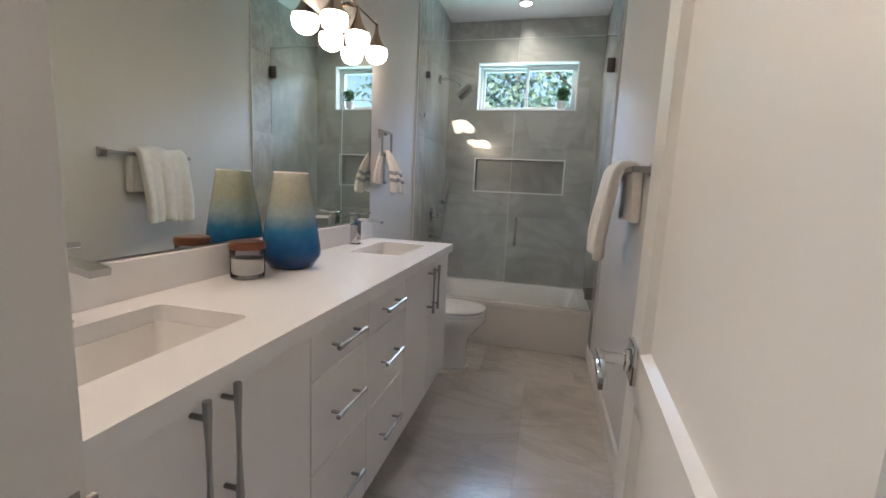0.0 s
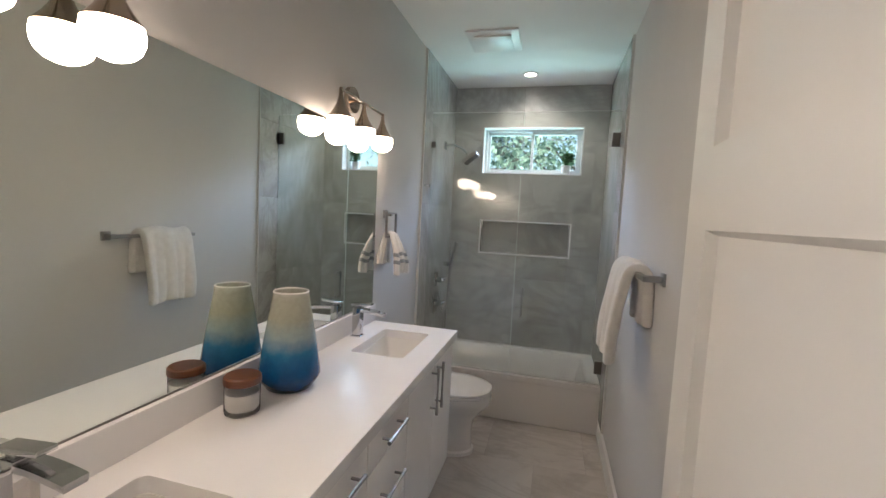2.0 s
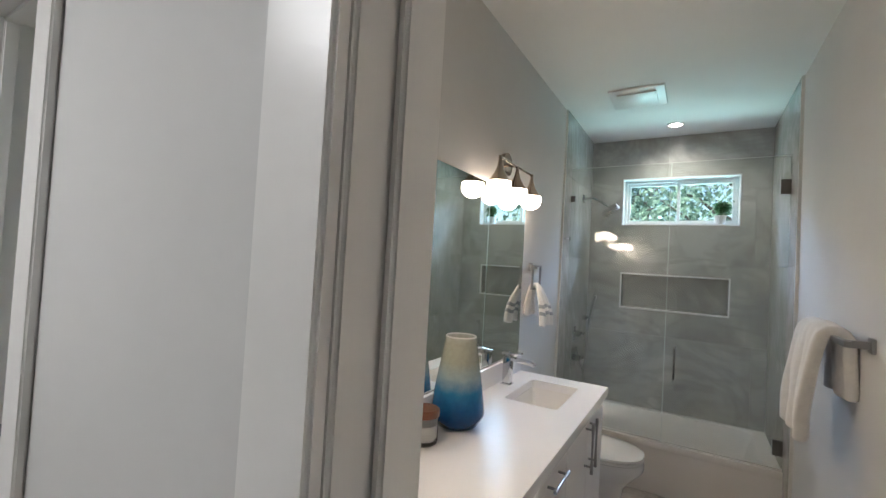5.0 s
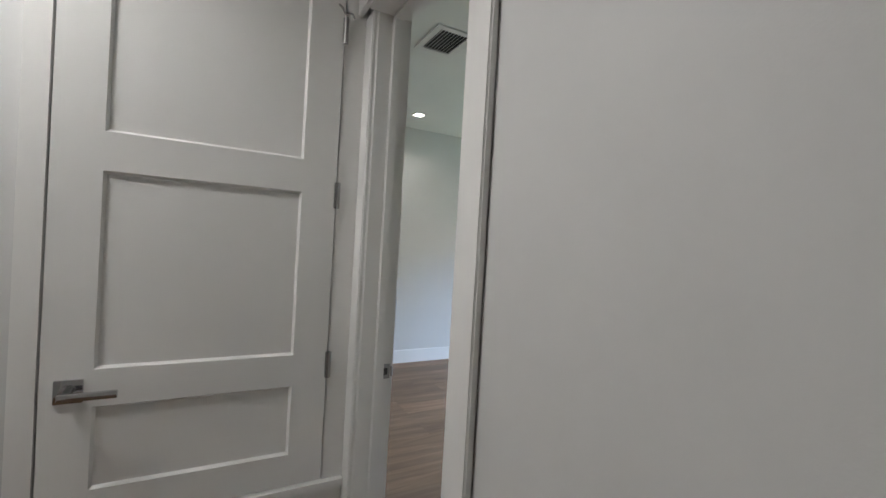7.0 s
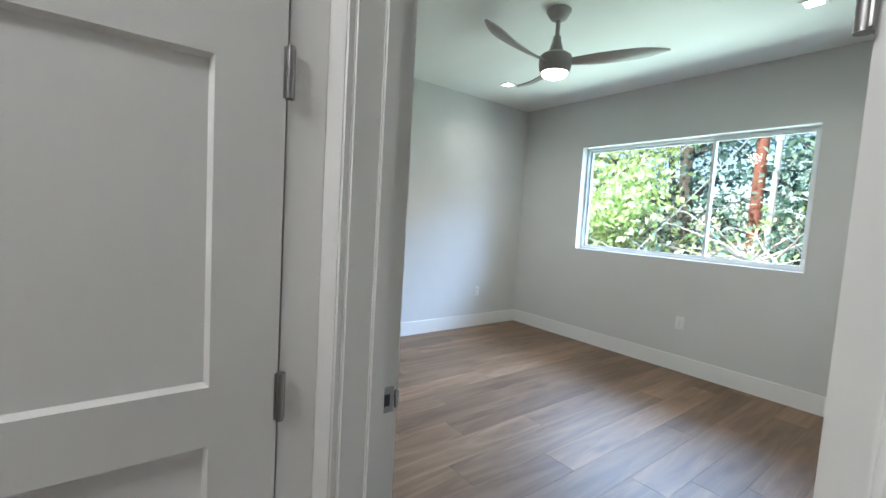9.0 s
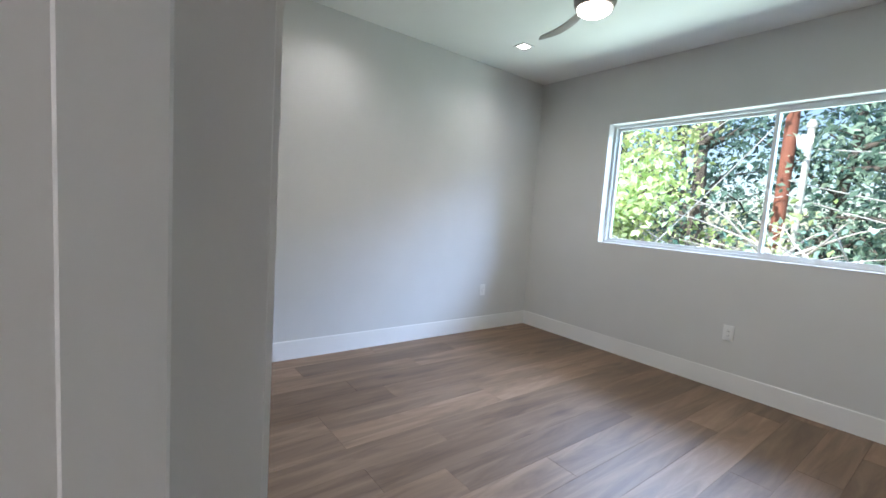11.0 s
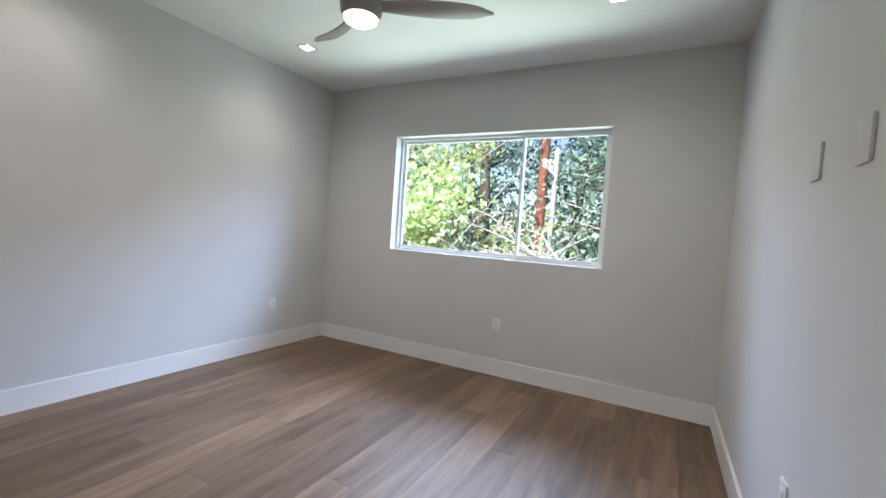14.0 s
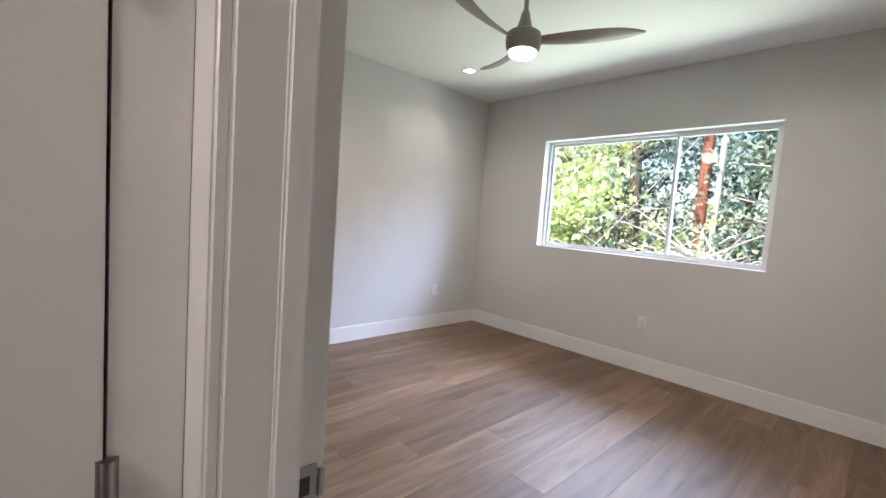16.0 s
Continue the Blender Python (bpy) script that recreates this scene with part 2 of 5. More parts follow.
def soft_box(x0, x1, y0, y1, z0, z1, r=0.003, seg=2):
    bm = bmesh.new()
    box(bm, x0, x1, y0, y1, z0, z1)
    bmesh.ops.bevel(bm, geom=bm.edges[:], offset=r, segments=seg, profile=0.6, affect="EDGES")
    return bm


def cyl(bm, a, b, r0, r1=None, seg=20):
    a, b = Vector(a), Vector(b)
    d = b - a
    m = Matrix.Translation((a + b) / 2) @ d.to_track_quat("Z", "Y").to_matrix().to_4x4()
    bmesh.ops.create_cone(bm, cap_ends=True, segments=seg, radius1=r0, radius2=r0 if r1 is None else r1, depth=d.length, matrix=m)


def lathe(bm, profile, seg=32, centre=(0, 0, 0)):
    """Rings of (radius, z) turned about the z axis; closes where the radius is 0."""
    c = Vector(centre)
    rings = []
    for r, z in profile:
        if r < 1e-5:
            rings.append([bm.verts.new(c + Vector((0, 0, z)))])
        else:
            rings.append([bm.verts.new(c + Vector((r * math.cos(a), r * math.sin(a), z))) for a in (2 * math.pi * k / seg for k in range(seg))])
    for p, q in zip(rings, rings[1:]):
        for k in range(seg):
            j = (k + 1) % seg
            quad = [p[k % len(p)], p[j % len(p)], q[j % len(q)], q[k % len(q)]]
            uniq = list(dict.fromkeys(quad))
            if len(uniq) > 2:
                bm.faces.new(uniq)
    bmesh.ops.recalc_face_normals(bm, faces=bm.faces[:])


def tube(bm, pts, radii, seg=8):
    """A tapered tube through points."""
    pts = [Vector(p) for p in pts]
    rings = []
    for k, p in enumerate(pts):
        d = (pts[min(k + 1, len(pts) - 1)] - pts[max(k - 1, 0)]).normalized()
        q = d.to_track_quat("Z", "Y").to_matrix()
        r = radii[k] if isinstance(radii, (list, tuple)) else radii
        rings.append([bm.verts.new(p + q @ Vector((r * math.cos(a), r * math.sin(a), 0))) for a in (2 * math.pi * j / seg for j in range(seg))])
    for p, q in zip(rings, rings[1:]):
        for k in range(seg):
            j = (k + 1) % seg
            bm.faces.new((p[k], p[j], q[j], q[k]))
    bm.faces.new(rings[0][::-1])
    bm.faces.new(rings[-1])


def sheet(bm, rows, thick=0.0):
    """A grid of points as a skin; thick gives it a back."""
    grid = [[bm.verts.new(p) for p in row] for row in rows]
    faces = []
    for p, q in zip(grid, grid[1:]):
        for k in range(len(p) - 1):
            faces.append(bm.faces.new((p[k], p[k + 1], q[k + 1], q[k])))
    if thick:
        bmesh.ops.recalc_face_normals(bm, faces=bm.faces[:])
        bmesh.ops.solidify(bm, geom=faces, thickness=thick)


def finish(name, bm, material, smooth=None):
    me = bpy.data.meshes.new(name)
    bm.to_mesh(me)
    bm.free()
    me.materials.append(material)
    if smooth is not None:
        me.shade_smooth()
        me.set_sharp_from_angle(angle=radians(smooth))
    return me


def part(name, bm, material, parent, label="", smooth=35):
    ob = new(name, finish(name, bm, material, smooth))
    ob.parent = parent
    return tagged(ob, label)


def solid(name, bm, material, label="", category="", kind="structure", smooth=None):
    return tagged(new(name, finish(name, bm, material, smooth)), label, category, "", kind)


def thing(name, m, label, category, group="", kind=""):
    ob = new(name)
    ob.empty_display_size = 0.1
    ob.matrix_basis = m
    return tagged(ob, label, category, group, kind)


def boxes(*cells):
    bm = bmesh.new()
    for c in cells:
        box(bm, *c)
    return bm


# ---------------------------------------------------------------- the plan, in metres
CL = 2.64                       # ceiling
BX0, BX1 = -0.270, 1.07         # bathroom, from its mirror wall to its towel wall
BYW = 0.595                     # bathroom side of its door wall
BYN = 4.255                     # tiled window wall
RX0, RX1 = -4.172, -0.52        # bedroom
RYS, RYN = 0.705, 4.30
HX0, HX1 = -1.30, 1.62          # hall
HYS = -1.30
HY = 0.557                      # hall side of the bedroom door wall
SETBACK = 0.030                 # its west end lies this much deeper
DOOR_H = 2.13
BD0, BD1 = 0.373, 0.862         # bathroom opening
RD0, RD1 = -1.200, -0.524       # bedroom opening

# walls
JT = 0.018
solid("wall_bathroom_door", boxes((0.30, BD0 - JT, 0.485, BYW, 0, CL), (BD1 + JT, HX1, 0.485, BYW, 0, CL), (BD0 - JT, BD1 + JT, 0.485, BYW, DOOR_H + JT, CL)), HALL_WALL, "painted off-white wall round the bathroom door", "wall")
solid("wall_bedroom_door", boxes((-4.4, RD0 - JT, HY + SETBACK, RYS, 0, CL), (RD1 + JT, RX1 + 0.02, HY, RYS, 0, CL), (RX1 + 0.02, 0.30, HY, BYW, 0, CL), (RD0 - JT, RD1 + JT, HY, RYS, DOOR_H + JT, CL)), HALL_WALL, "painted off-white wall round the bedroom door", "wall")
solid("wall_between", boxes((RX1, BX0, RYS, 4.5, 0, CL), (RX1 + 0.02, BX0, BYW, RYS, 0, CL)), WALL, "painted greige wall between bedroom and bathroom", "wall")
solid("wall_towel_side", boxes((BX1, BX1 + 0.14, BYW, 4.5, 0, CL)), WALL, "painted greige bathroom wall with a towel bar", "wall")
solid("wall_bedroom_west", boxes((RX0 - 0.15, RX0, RYS, 4.5, 0, CL)), WALL, "painted greige bedroom wall", "wall")
WX0, WX1, WZ0, WZ1 = -3.330, -1.329, 1.010, 2.124
solid("wall_window_bedroom", boxes((RX0, WX0, RYN, 4.50, 0, CL), (WX1, RX1, RYN, 4.50, 0, CL), (WX0, WX1, RYN, 4.50, 0, WZ0), (WX0, WX1, RYN, 4.50, WZ1, CL)), WALL, "painted greige bedroom wall with a wide window", "wall")
VX0, VX1, VZ0, VZ1 = 0.005, 0.865, 1.886, 2.294
NX0, NX1, NZ0, NZ1 = 0.022, 0.808, 1.172, 1.463
solid("wall_window_bathroom", boxes((BX0, VX0, BYN + 0.012, 4.50, 0, CL), (VX1, BX1, BYN + 0.012, 4.50, 0, CL), (VX0, VX1, BYN + 0.012, 4.50, VZ1, CL), (VX0, VX1, BYN + 0.012, 4.50, NZ1, VZ0),
      (VX0, NX0, BYN + 0.012, 4.50, 0, NZ1), (NX1, VX1, BYN + 0.012, 4.50, 0, NZ1), (NX0, NX1, BYN + 0.012, 4.50, 0, NZ0), (NX0, NX1, BYN + 0.10, 4.50, NZ0, NZ1)), GROUT, "shower wall behind the tiles", "wall")
LD0, LD1, LZ0, LZ1 = -0.262, 0.497, 0.515, 2.275
solid("wall_hall_west", boxes((HX0 - 0.12, HX0, HYS, LD0, 0, CL), (HX0 - 0.12, HX0, LD1, HY + SETBACK, 0, CL), (HX0 - 0.12, HX0, LD0, LD1, LZ1, CL), (HX0 - 0.12, HX0, LD0, LD1, 0, LZ0)), HALL_WALL, "off-white hall wall with a raised closet door", "wall")
solid("wall_hall_closet", boxes((-1.9, HX0 - 0.12, HYS, HYS + 0.1, 0, CL), (-1.9, -1.8, HYS + 0.1, HY, 0, CL)), WALL, "plain closet back wall", "wall")
solid("wall_hall_south", boxes((HX0 - 0.12, HX1 + 0.12, HYS - 0.12, HYS, 0, CL)), HALL_WALL, "painted off-white hall wall", "wall")
solid("wall_hall_east", boxes((HX1, HX1 + 0.12, HYS, 0.485, 0, CL)), HALL_WALL, "painted off-white hall wall", "wall")
solid("ceiling_bedroom", boxes((RX0 - 0.15, RX1 + 0.12, RYS, 4.6, CL, CL + 0.2)), CEIL, "flat white bedroom ceiling", "ceiling")
solid("ceiling_bathroom", boxes((RX1 + 0.12, BX1 + 0.2, BYW - 0.001, 4.6, CL, CL + 0.2)), CEIL, "flat white bathroom ceiling", "ceiling")
solid("ceiling_hall", boxes((-4.4, HX1 + 0.2, HYS - 0.2, BYW - 0.002, CL, CL + 0.2), (-4.4, RX1 + 0.12, BYW - 0.002, RYS, CL, CL + 0.2)), CEIL, "flat white hall ceiling", "ceiling")
floor = solid("floor", boxes((HX0 - 0.1, HX1 + 0.1, HYS - 0.1, 0.54, -0.2, -0.012), (RX0 - 0.1, RX1 + 0.05, 0.54, 4.5, -0.2, -0.012)), SUBFLOOR, "smoked oak plank floor", "floor")
bath_floor = solid("floor_bathroom", boxes((RX1 + 0.05, BX1 + 0.1, 0.54, 4.5, -0.2, -0.004)), GROUT, "beige marbled porcelain tile floor", "floor")


def run_baseboard(name, x0, x1, y0, y1, h=0.145):
    bm = bmesh.new()
    box(bm, x0, x1, y0, y1, 0, h)
    top = [e for e in bm.edges if all(v.co.z > h - 1e-4 for v in e.verts)]
    bmesh.ops.bevel(bm, geom=top, offset=0.005, segments=2, affect="EDGES")
    return solid(name, bm, TRIM, "white painted square baseboard", "baseboard")


bt = 0.016
run_baseboard("baseboard_west", RX0, RX0 + bt, RYS + bt, RYN - bt)
run_baseboard("baseboard_north", RX0, RX1, RYN - bt, RYN)
run_baseboard("baseboard_east", RX1 - bt, RX1, RYS + bt, RYN - bt)
run_baseboard("baseboard_south_1", -2.565, RD0 - 0.106, RYS, RYS + bt)
run_baseboard("baseboard_south_2", RX0, -3.545, RYS, RYS + bt)
run_baseboard("baseboard_bathroom", BX1 - bt, BX1, BYW, 3.496, 0.12)
run_baseboard("baseboard_hall_1", RD1 + 0.09, 0.30, HY - bt, HY)
run_baseboard("baseboard_hall_2", HX0, HX0 + bt, HYS, LD0 - 0.07)


def casing(name, x0, x1, yface, side, h, w=0.088, d=0.018, rv=0.005, deep=0.0):
    """Flat door casing with eased edges; side -1 faces south."""
    bm = bmesh.new()
    y0, y1 = sorted((yface, yface + side * d))
    box(bm, x0 - w, x0 - rv, y0 + deep, y1 + deep, 0, h + rv)
    box(bm, x1 + rv, x1 + w, y0, y1, 0, h + rv)
    box(bm, x0 - w, x1 + w, y0, y1, h + rv + 0.0005, h + w)
    bmesh.ops.bevel(bm, geom=bm.edges[:], offset=0.004, segments=3, affect="EDGES")
    return solid(name, bm, TRIM, "white painted flat door casing", "door casing", smooth=40)


def jamb(name, x0, x1, y0, y1, h, stop, deep=0.0):
    """Jamb boards with a stop strip lining an opening."""
    t = 0.018
    bm = boxes((x0, x0 + t, y0 + deep, y1, 0, h), (x1 - t, x1, y0, y1, 0, h), (x0 + t, x1 - t, y0, y1, h - t, h),
               (x0 + t, x0 + t + 0.011, stop, stop + 0.035, 0, h - t), (x1 - t - 0.011, x1 - t, stop, stop + 0.035, 0, h - t), (x0 + t + 0.011, x1 - t - 0.011, stop, stop + 0.035, h - t - 0.011, h - t))
    bmesh.ops.bevel(bm, geom=[e for e in bm.edges if abs((e.verts[0].co - e.verts[1].co).z) > 0.5], offset=0.0035, segments=3, affect="EDGES")
    return solid(name, bm, TRIM, "white painted door jamb with a stop", "door frame")


casing("trim_bathroom_hall", BD0, BD1, 0.485, -1, DOOR_H, 0.080)
jamb("door_frame_bathroom", BD0 - JT, BD1 + JT, 0.482, BYW + 0.003, DOOR_H + JT, 0.525)
casing("trim_bedroom_hall", RD0, RD1, HY, -1, DOOR_H, 0.088, deep=SETBACK)
casing("trim_bedroom_inside", RD0, RD1, RYS, 1, DOOR_H, 0.105, 0.012, 0.030)
jamb("door_frame_bedroom", RD0 - JT, RD1 + JT, HY - 0.003, RYS + 0.003, DOOR_H + JT, 0.637, SETBACK)


# ---------------------------------------------------------------- windows
def window(name, x0, x1, z0, z1, y, rail, slider, label):
    """A vinyl slider set into the depth of its wall: lined reveal, frame, two sashes and their panes."""
    w = thing(name, pose((x0 + x1) / 2, y, z0), label, "window", "", "structure")
    hw, h = (x1 - x0) / 2, z1 - z0
    d0, d1 = 0.085, 0.155
    part("window_frame", boxes((-hw, -hw + rail, d0, d1, 0, h), (hw - rail, hw, d0, d1, 0, h), (-hw + rail, hw - rail, d0, d1, h - rail, h), (-hw + rail, hw - rail, d0, d1, 0, rail)), VINYL, w, "white vinyl frame")
    m = slider - (x0 + x1) / 2
    s = rail * 0.8
    for nm, a, b, ya in (("sash", -hw + rail, m + s / 2, d0 + 0.036), ("sash", m - s / 2, hw - rail, d0 + 0.006)):
        sash = part(nm, boxes((a, a + s, ya, ya + 0.026, rail, h - rail), (b - s, b, ya, ya + 0.026, rail, h - rail), (a + s, b - s, ya, ya + 0.026, rail, rail + s), (a + s, b - s, ya, ya + 0.026, h - rail - s, h - rail)), VINYL, w)
        pane = part("pane", boxes((a + s, b - s, ya + 0.011, ya + 0.015, rail + s, h - rail - s)), GLASS, sash, "clear glass")
        pane.visible_shadow = False
    return w


window("window_1", WX0, WX1, WZ0, WZ1, RYN, 0.028, -2.06, "wide white vinyl sliding window facing trees")
window("window_2", VX0, VX1, VZ0, VZ1, BYN, 0.028, 0.435, "small high white vinyl sliding window in the shower")


def reveal(name, x0, x1, z0, z1, y0, y1, label, mat, t=0.006):
    """White lining boards round a window opening."""
    return solid(name, boxes((x0, x0 + t, y0, y1, z0, z1), (x1 - t, x1, y0, y1, z0, z1), (x0 + t, x1 - t, y0, y1, z1 - t, z1), (x0 + t, x1 - t, y0, y1, z0, z0 + t)), mat, label, "window trim")


reveal("trim_window_bedroom", WX0, WX1, WZ0, WZ1, RYN - 0.003, RYN + 0.085, "white painted window return", TRIM)
reveal("trim_window_bathroom", VX0, VX1, VZ0, VZ1, BYN - 0.003, BYN + 0.085, "white stone window return", QUARTZ, 0.008)


# ---------------------------------------------------------------- the bathroom: vanity
FX = 0.200                      # cabinet fronts
VY0, VY1 = 0.597, 2.552         # vanity ends
BZ0, BZ1 = 0.20, 0.848


def bar_pull(parent, at, axis, length):
    """A square-ended bar pull on two feet, thinner in its middle."""
    x, y, z = at
    h = part("handle", bmesh.new(), NICKEL, parent, "brushed nickel bar pull")
    bm = bmesh.new()
    d = Vector((0, 1, 0)) if axis == "y" else Vector((0, 0, 1))
    c = Vector((x + 0.030, y, z))
    prof = [(-0.5, 0.0068), (-0.40, 0.0068), (-0.2, 0.0048), (0, 0.0042), (0.2, 0.0048), (0.40, 0.0068), (0.5, 0.0068)]
    tube(bm, [c + d * length * t for t, _ in prof], [r for _, r in prof], 8)
    for t in (-0.37, 0.37):
        cyl(bm, c + d * length * t - Vector((0.030, 0, 0)), c + d * length * t, 0.0046, None, 10)
    bm.to_mesh(h.data)
    bm.free()
    h.data.shade_smooth()
    h.data.set_sharp_from_angle(angle=radians(40))
    return h


def cabinet(y0, y1, doors, label):
    """One vanity unit: carcass, fronts with a thin shadow gap, pulls. doors: rows of (y0, y1, z0, z1, pull axis, pull y, pull z, length)."""
    c = thing("vanity_cabinet", pose(0, (y0 + y1) / 2, 0), label, "cabinet", "vanity cabinets")
    o = (y0 + y1) / 2
    part("body", boxes((BX0 + 0.004, FX - 0.022, y0 - o, y1 - o, BZ0, BZ0 + 0.018), (BX0 + 0.004, BX0 + 0.02, y0 - o, y1 - o, BZ0 + 0.018, BZ1), (BX0 + 0.02, FX - 0.022, y0 - o, y0 - o + 0.016, BZ0 + 0.018, BZ1), (BX0 + 0.02, FX - 0.022, y1 - o - 0.016, y1 - o, BZ0 + 0.018, BZ1),
         (FX - 0.06, FX - 0.022, y0 - o + 0.016, y1 - o - 0.016, BZ0 + 0.018, BZ1)), CABINET, c)
    part("toe_kick", boxes((BX0 + 0.004, 0.03, y0 - o, y1 - o, 0, BZ0)), CABINET, c)
    for a, b, za, zb, ax, py, pz, ln in doors:
        g = 0.0024
        nm = "drawer_front" if ax == "y" else "door"
        d = part(nm, soft_box(FX - 0.020, FX, a - o + g, b - o - g, za + g, zb - g - (0.007 if zb > BZ1 - 0.001 else 0), 0.0015, 1), CABINET, c)
        bar_pull(d, (FX, py - o, pz), ax, ln)
    return c


cabinet(VY0, 1.195, [(VY0, 0.896, BZ0, BZ1, "z", 0.862, 0.748, 0.22), (0.896, 1.195, BZ0, BZ1, "z", 0.926, 0.748, 0.22)], "white lacquered two-door vanity cabinet under the sink")
for ya, yb in ((1.195, 1.515), (1.515, 1.858)):
    ym = (ya + yb) / 2
    cabinet(ya, yb, [(ya, yb, 0.725, BZ1, "y", ym, 0.787, 0.165), (ya, yb, 0.484, 0.725, "y", ym, 0.605, 0.165), (ya, yb, BZ0, 0.484, "y", ym, 0.345, 0.165)], "white lacquered three-drawer vanity cabinet")
cabinet(1.858, VY1, [(1.858, 2.205, BZ0, BZ1, "z", 2.165, 0.725, 0.21), (2.205, VY1, BZ0, BZ1, "z", 2.245, 0.725, 0.21)], "white lacquered two-door vanity cabinet under the sink")

SINKS = ((-0.160, 0.085, 0.755, 1.140), (-0.135, 0.105, 2.048, 2.440))


def rounded_rect(x0, x1, y0, y1, r, seg=5):
    pts = []
    for cx, cy, a0 in ((x1 - r, y1 - r, 0), (x0 + r, y1 - r, 90), (x0 + r, y0 + r, 180), (x1 - r, y0 + r, 270)):
        for k in range(seg + 1):
            a = radians(a0 + 90 * k / seg)
            pts.append((cx + r * math.cos(a), cy + r * math.sin(a)))
    return pts


def countertop():
    """Quartz slab with two rounded sink cut-outs and a backsplash."""
    z0, z1 = BZ1 + 0.002, 0.89
    x0, x1, y0, y1 = BX0 + 0.002, 0.218, VY0, 2.570
    bm = bmesh.new()
    for z in (z1, z0):
        loops = [[(x0, y0), (x1, y0), (x1, y1), (x0, y1)]] + [rounded_rect(*s, 0.022) for s in SINKS]
        edges = []
        for lp in loops:
            vs = [bm.verts.new((x, y, z)) for x, y in lp]
            edges += [bm.edges.new((vs[k], vs[(k + 1) % len(vs)])) for k in range(len(vs))]
        bmesh.ops.triangle_fill(bm, use_beauty=True, use_dissolve=True, edges=edges)
    for lp in [[(x0, y0), (x1, y0), (x1, y1), (x0, y1)]] + [rounded_rect(*s, 0.022) for s in SINKS]:
        for k in range(len(lp)):
            p, q = lp[k], lp[(k + 1) % len(lp)]
            bm.faces.new([bm.verts.new((*c, z)) for c, z in ((p, z1), (q, z1), (q, z0), (p, z0))])
    bmesh.ops.remove_doubles(bm, verts=bm.verts[:], dist=1e-5)
    bmesh.ops.recalc_face_normals(bm, faces=bm.faces[:])
    t = thing("vanity_countertop", pose(0, 0, 0), "white quartz countertop with two undermount sinks", "countertop")
    part("slab", bm, QUARTZ, t, "", 30)
    part("backsplash", soft_box(x0, x0 + 0.02, y0, y1, z1 + 0.0005, 0.985, 0.0015, 1), QUARTZ, t)
    return t


countertop()


def sink(x0, x1, y0, y1):
    s = thing("sink", pose((x0 + x1) / 2, (y0 + y1) / 2, 0.7028), "white rectangular undermount ceramic sink", "sink", "vanity sinks")
    hx, hy = (x1 - x0) / 2 + 0.004, (y1 - y0) / 2 + 0.004
    bm = bmesh.new()
    rings = []
    for dx, z, r in ((0, 0.147, 0.026), (0.004, 0.13, 0.026), (0.016, 0.06, 0.03), (0.03, 0.035, 0.04), (0.06, 0.02, 0.04), (0.10, 0.016, 0.014)):
        rings.append([bm.verts.new((x, y, z)) for x, y in rounded_rect(-hx + dx, hx - dx, -hy + dx, hy - dx, r)])
    for p, q in zip(rings, rings[1:]):
        for k in range(len(p)):
            j = (k + 1) % len(p)
            bm.faces.new((p[k], p[j], q[j], q[k]))
    bm.faces.new(rings[-1])
    bmesh.ops.recalc_face_normals(bm, faces=bm.faces[:])
    bmesh.ops.reverse_faces(bm, faces=bm.faces[:])
    bmesh.ops.solidify(bm, geom=bm.faces[:], thickness=-0.008)
    part("basin", bm, CERAMIC, s, "", 50)
    bm = bmesh.new()
    lathe(bm, [(0, 0.0195), (0.016, 0.0215), (0.021, 0.020), (0.022, 0.0165)], 24)
    part("drain", bm, CHROME, s, "chrome drain")
    return s


for s4 in SINKS:
    sink(*s4)


def faucet(x, y):
    f = thing("faucet", pose(x, y, 0.891), "chrome square single-lever faucet on the countertop", "faucet", "vanity faucets")
    part("base", soft_box(-0.026, 0.026, -0.026, 0.026, 0, 0.006, 0.002), CHROME, f)
    part("body", soft_box(-0.020, 0.020, -0.020, 0.020, 0.006, 0.138, 0.003), CHROME, f)
    bm = bmesh.new()
    rows = [[(0.02 + t * 0.115, w, 0.130 - 0.012 * t * t + h) for w, h in ((-0.021, 0.004), (-0.019, -0.010), (0.019, -0.010), (0.021, 0.004), (-0.021, 0.004))] for t in (0, 0.25, 0.5, 0.75, 0.92, 1.0)]
    sheet(bm, rows)
    bmesh.ops.holes_fill(bm, edges=bm.edges[:])
    bmesh.ops.recalc_face_normals(bm, faces=bm.faces[:])
    part("spout", bm, CHROME, f)
    part("neck", soft_box(-0.012, 0.012, -0.012, 0.012, 0.138, 0.148, 0.002), CHROME, f)
    lever = soft_box(-0.030, 0.072, -0.017, 0.017, 0.148, 0.159, 0.003)
    bmesh.ops.rotate(lever, verts=lever.verts[:], cent=(0, 0, 0.15), matrix=Matrix.Rotation(radians(-5), 3, "Y"))
    part("lever", lever, CHROME, f)
    return f


faucet(-0.210, 0.950)
faucet(-0.206, 2.265)

mirror = thing("wall_mirror", pose(BX0, 1.58, 1.44), "large frameless wall mirror above the vanity", "mirror")
part("glass", soft_box(0.001, 0.006, 0.60 - 1.58, 2.560 - 1.58, 0.990 - 1.44, 1.862 - 1.44, 0.001, 1), MIRROR, mirror)
part("edge", boxes((0.001, 0.0075, 0.60 - 1.58, 2.562 - 1.58, 0.9855 - 1.44, 0.9898 - 1.44)), DARK_METAL, mirror, "dark lower mirror edge")


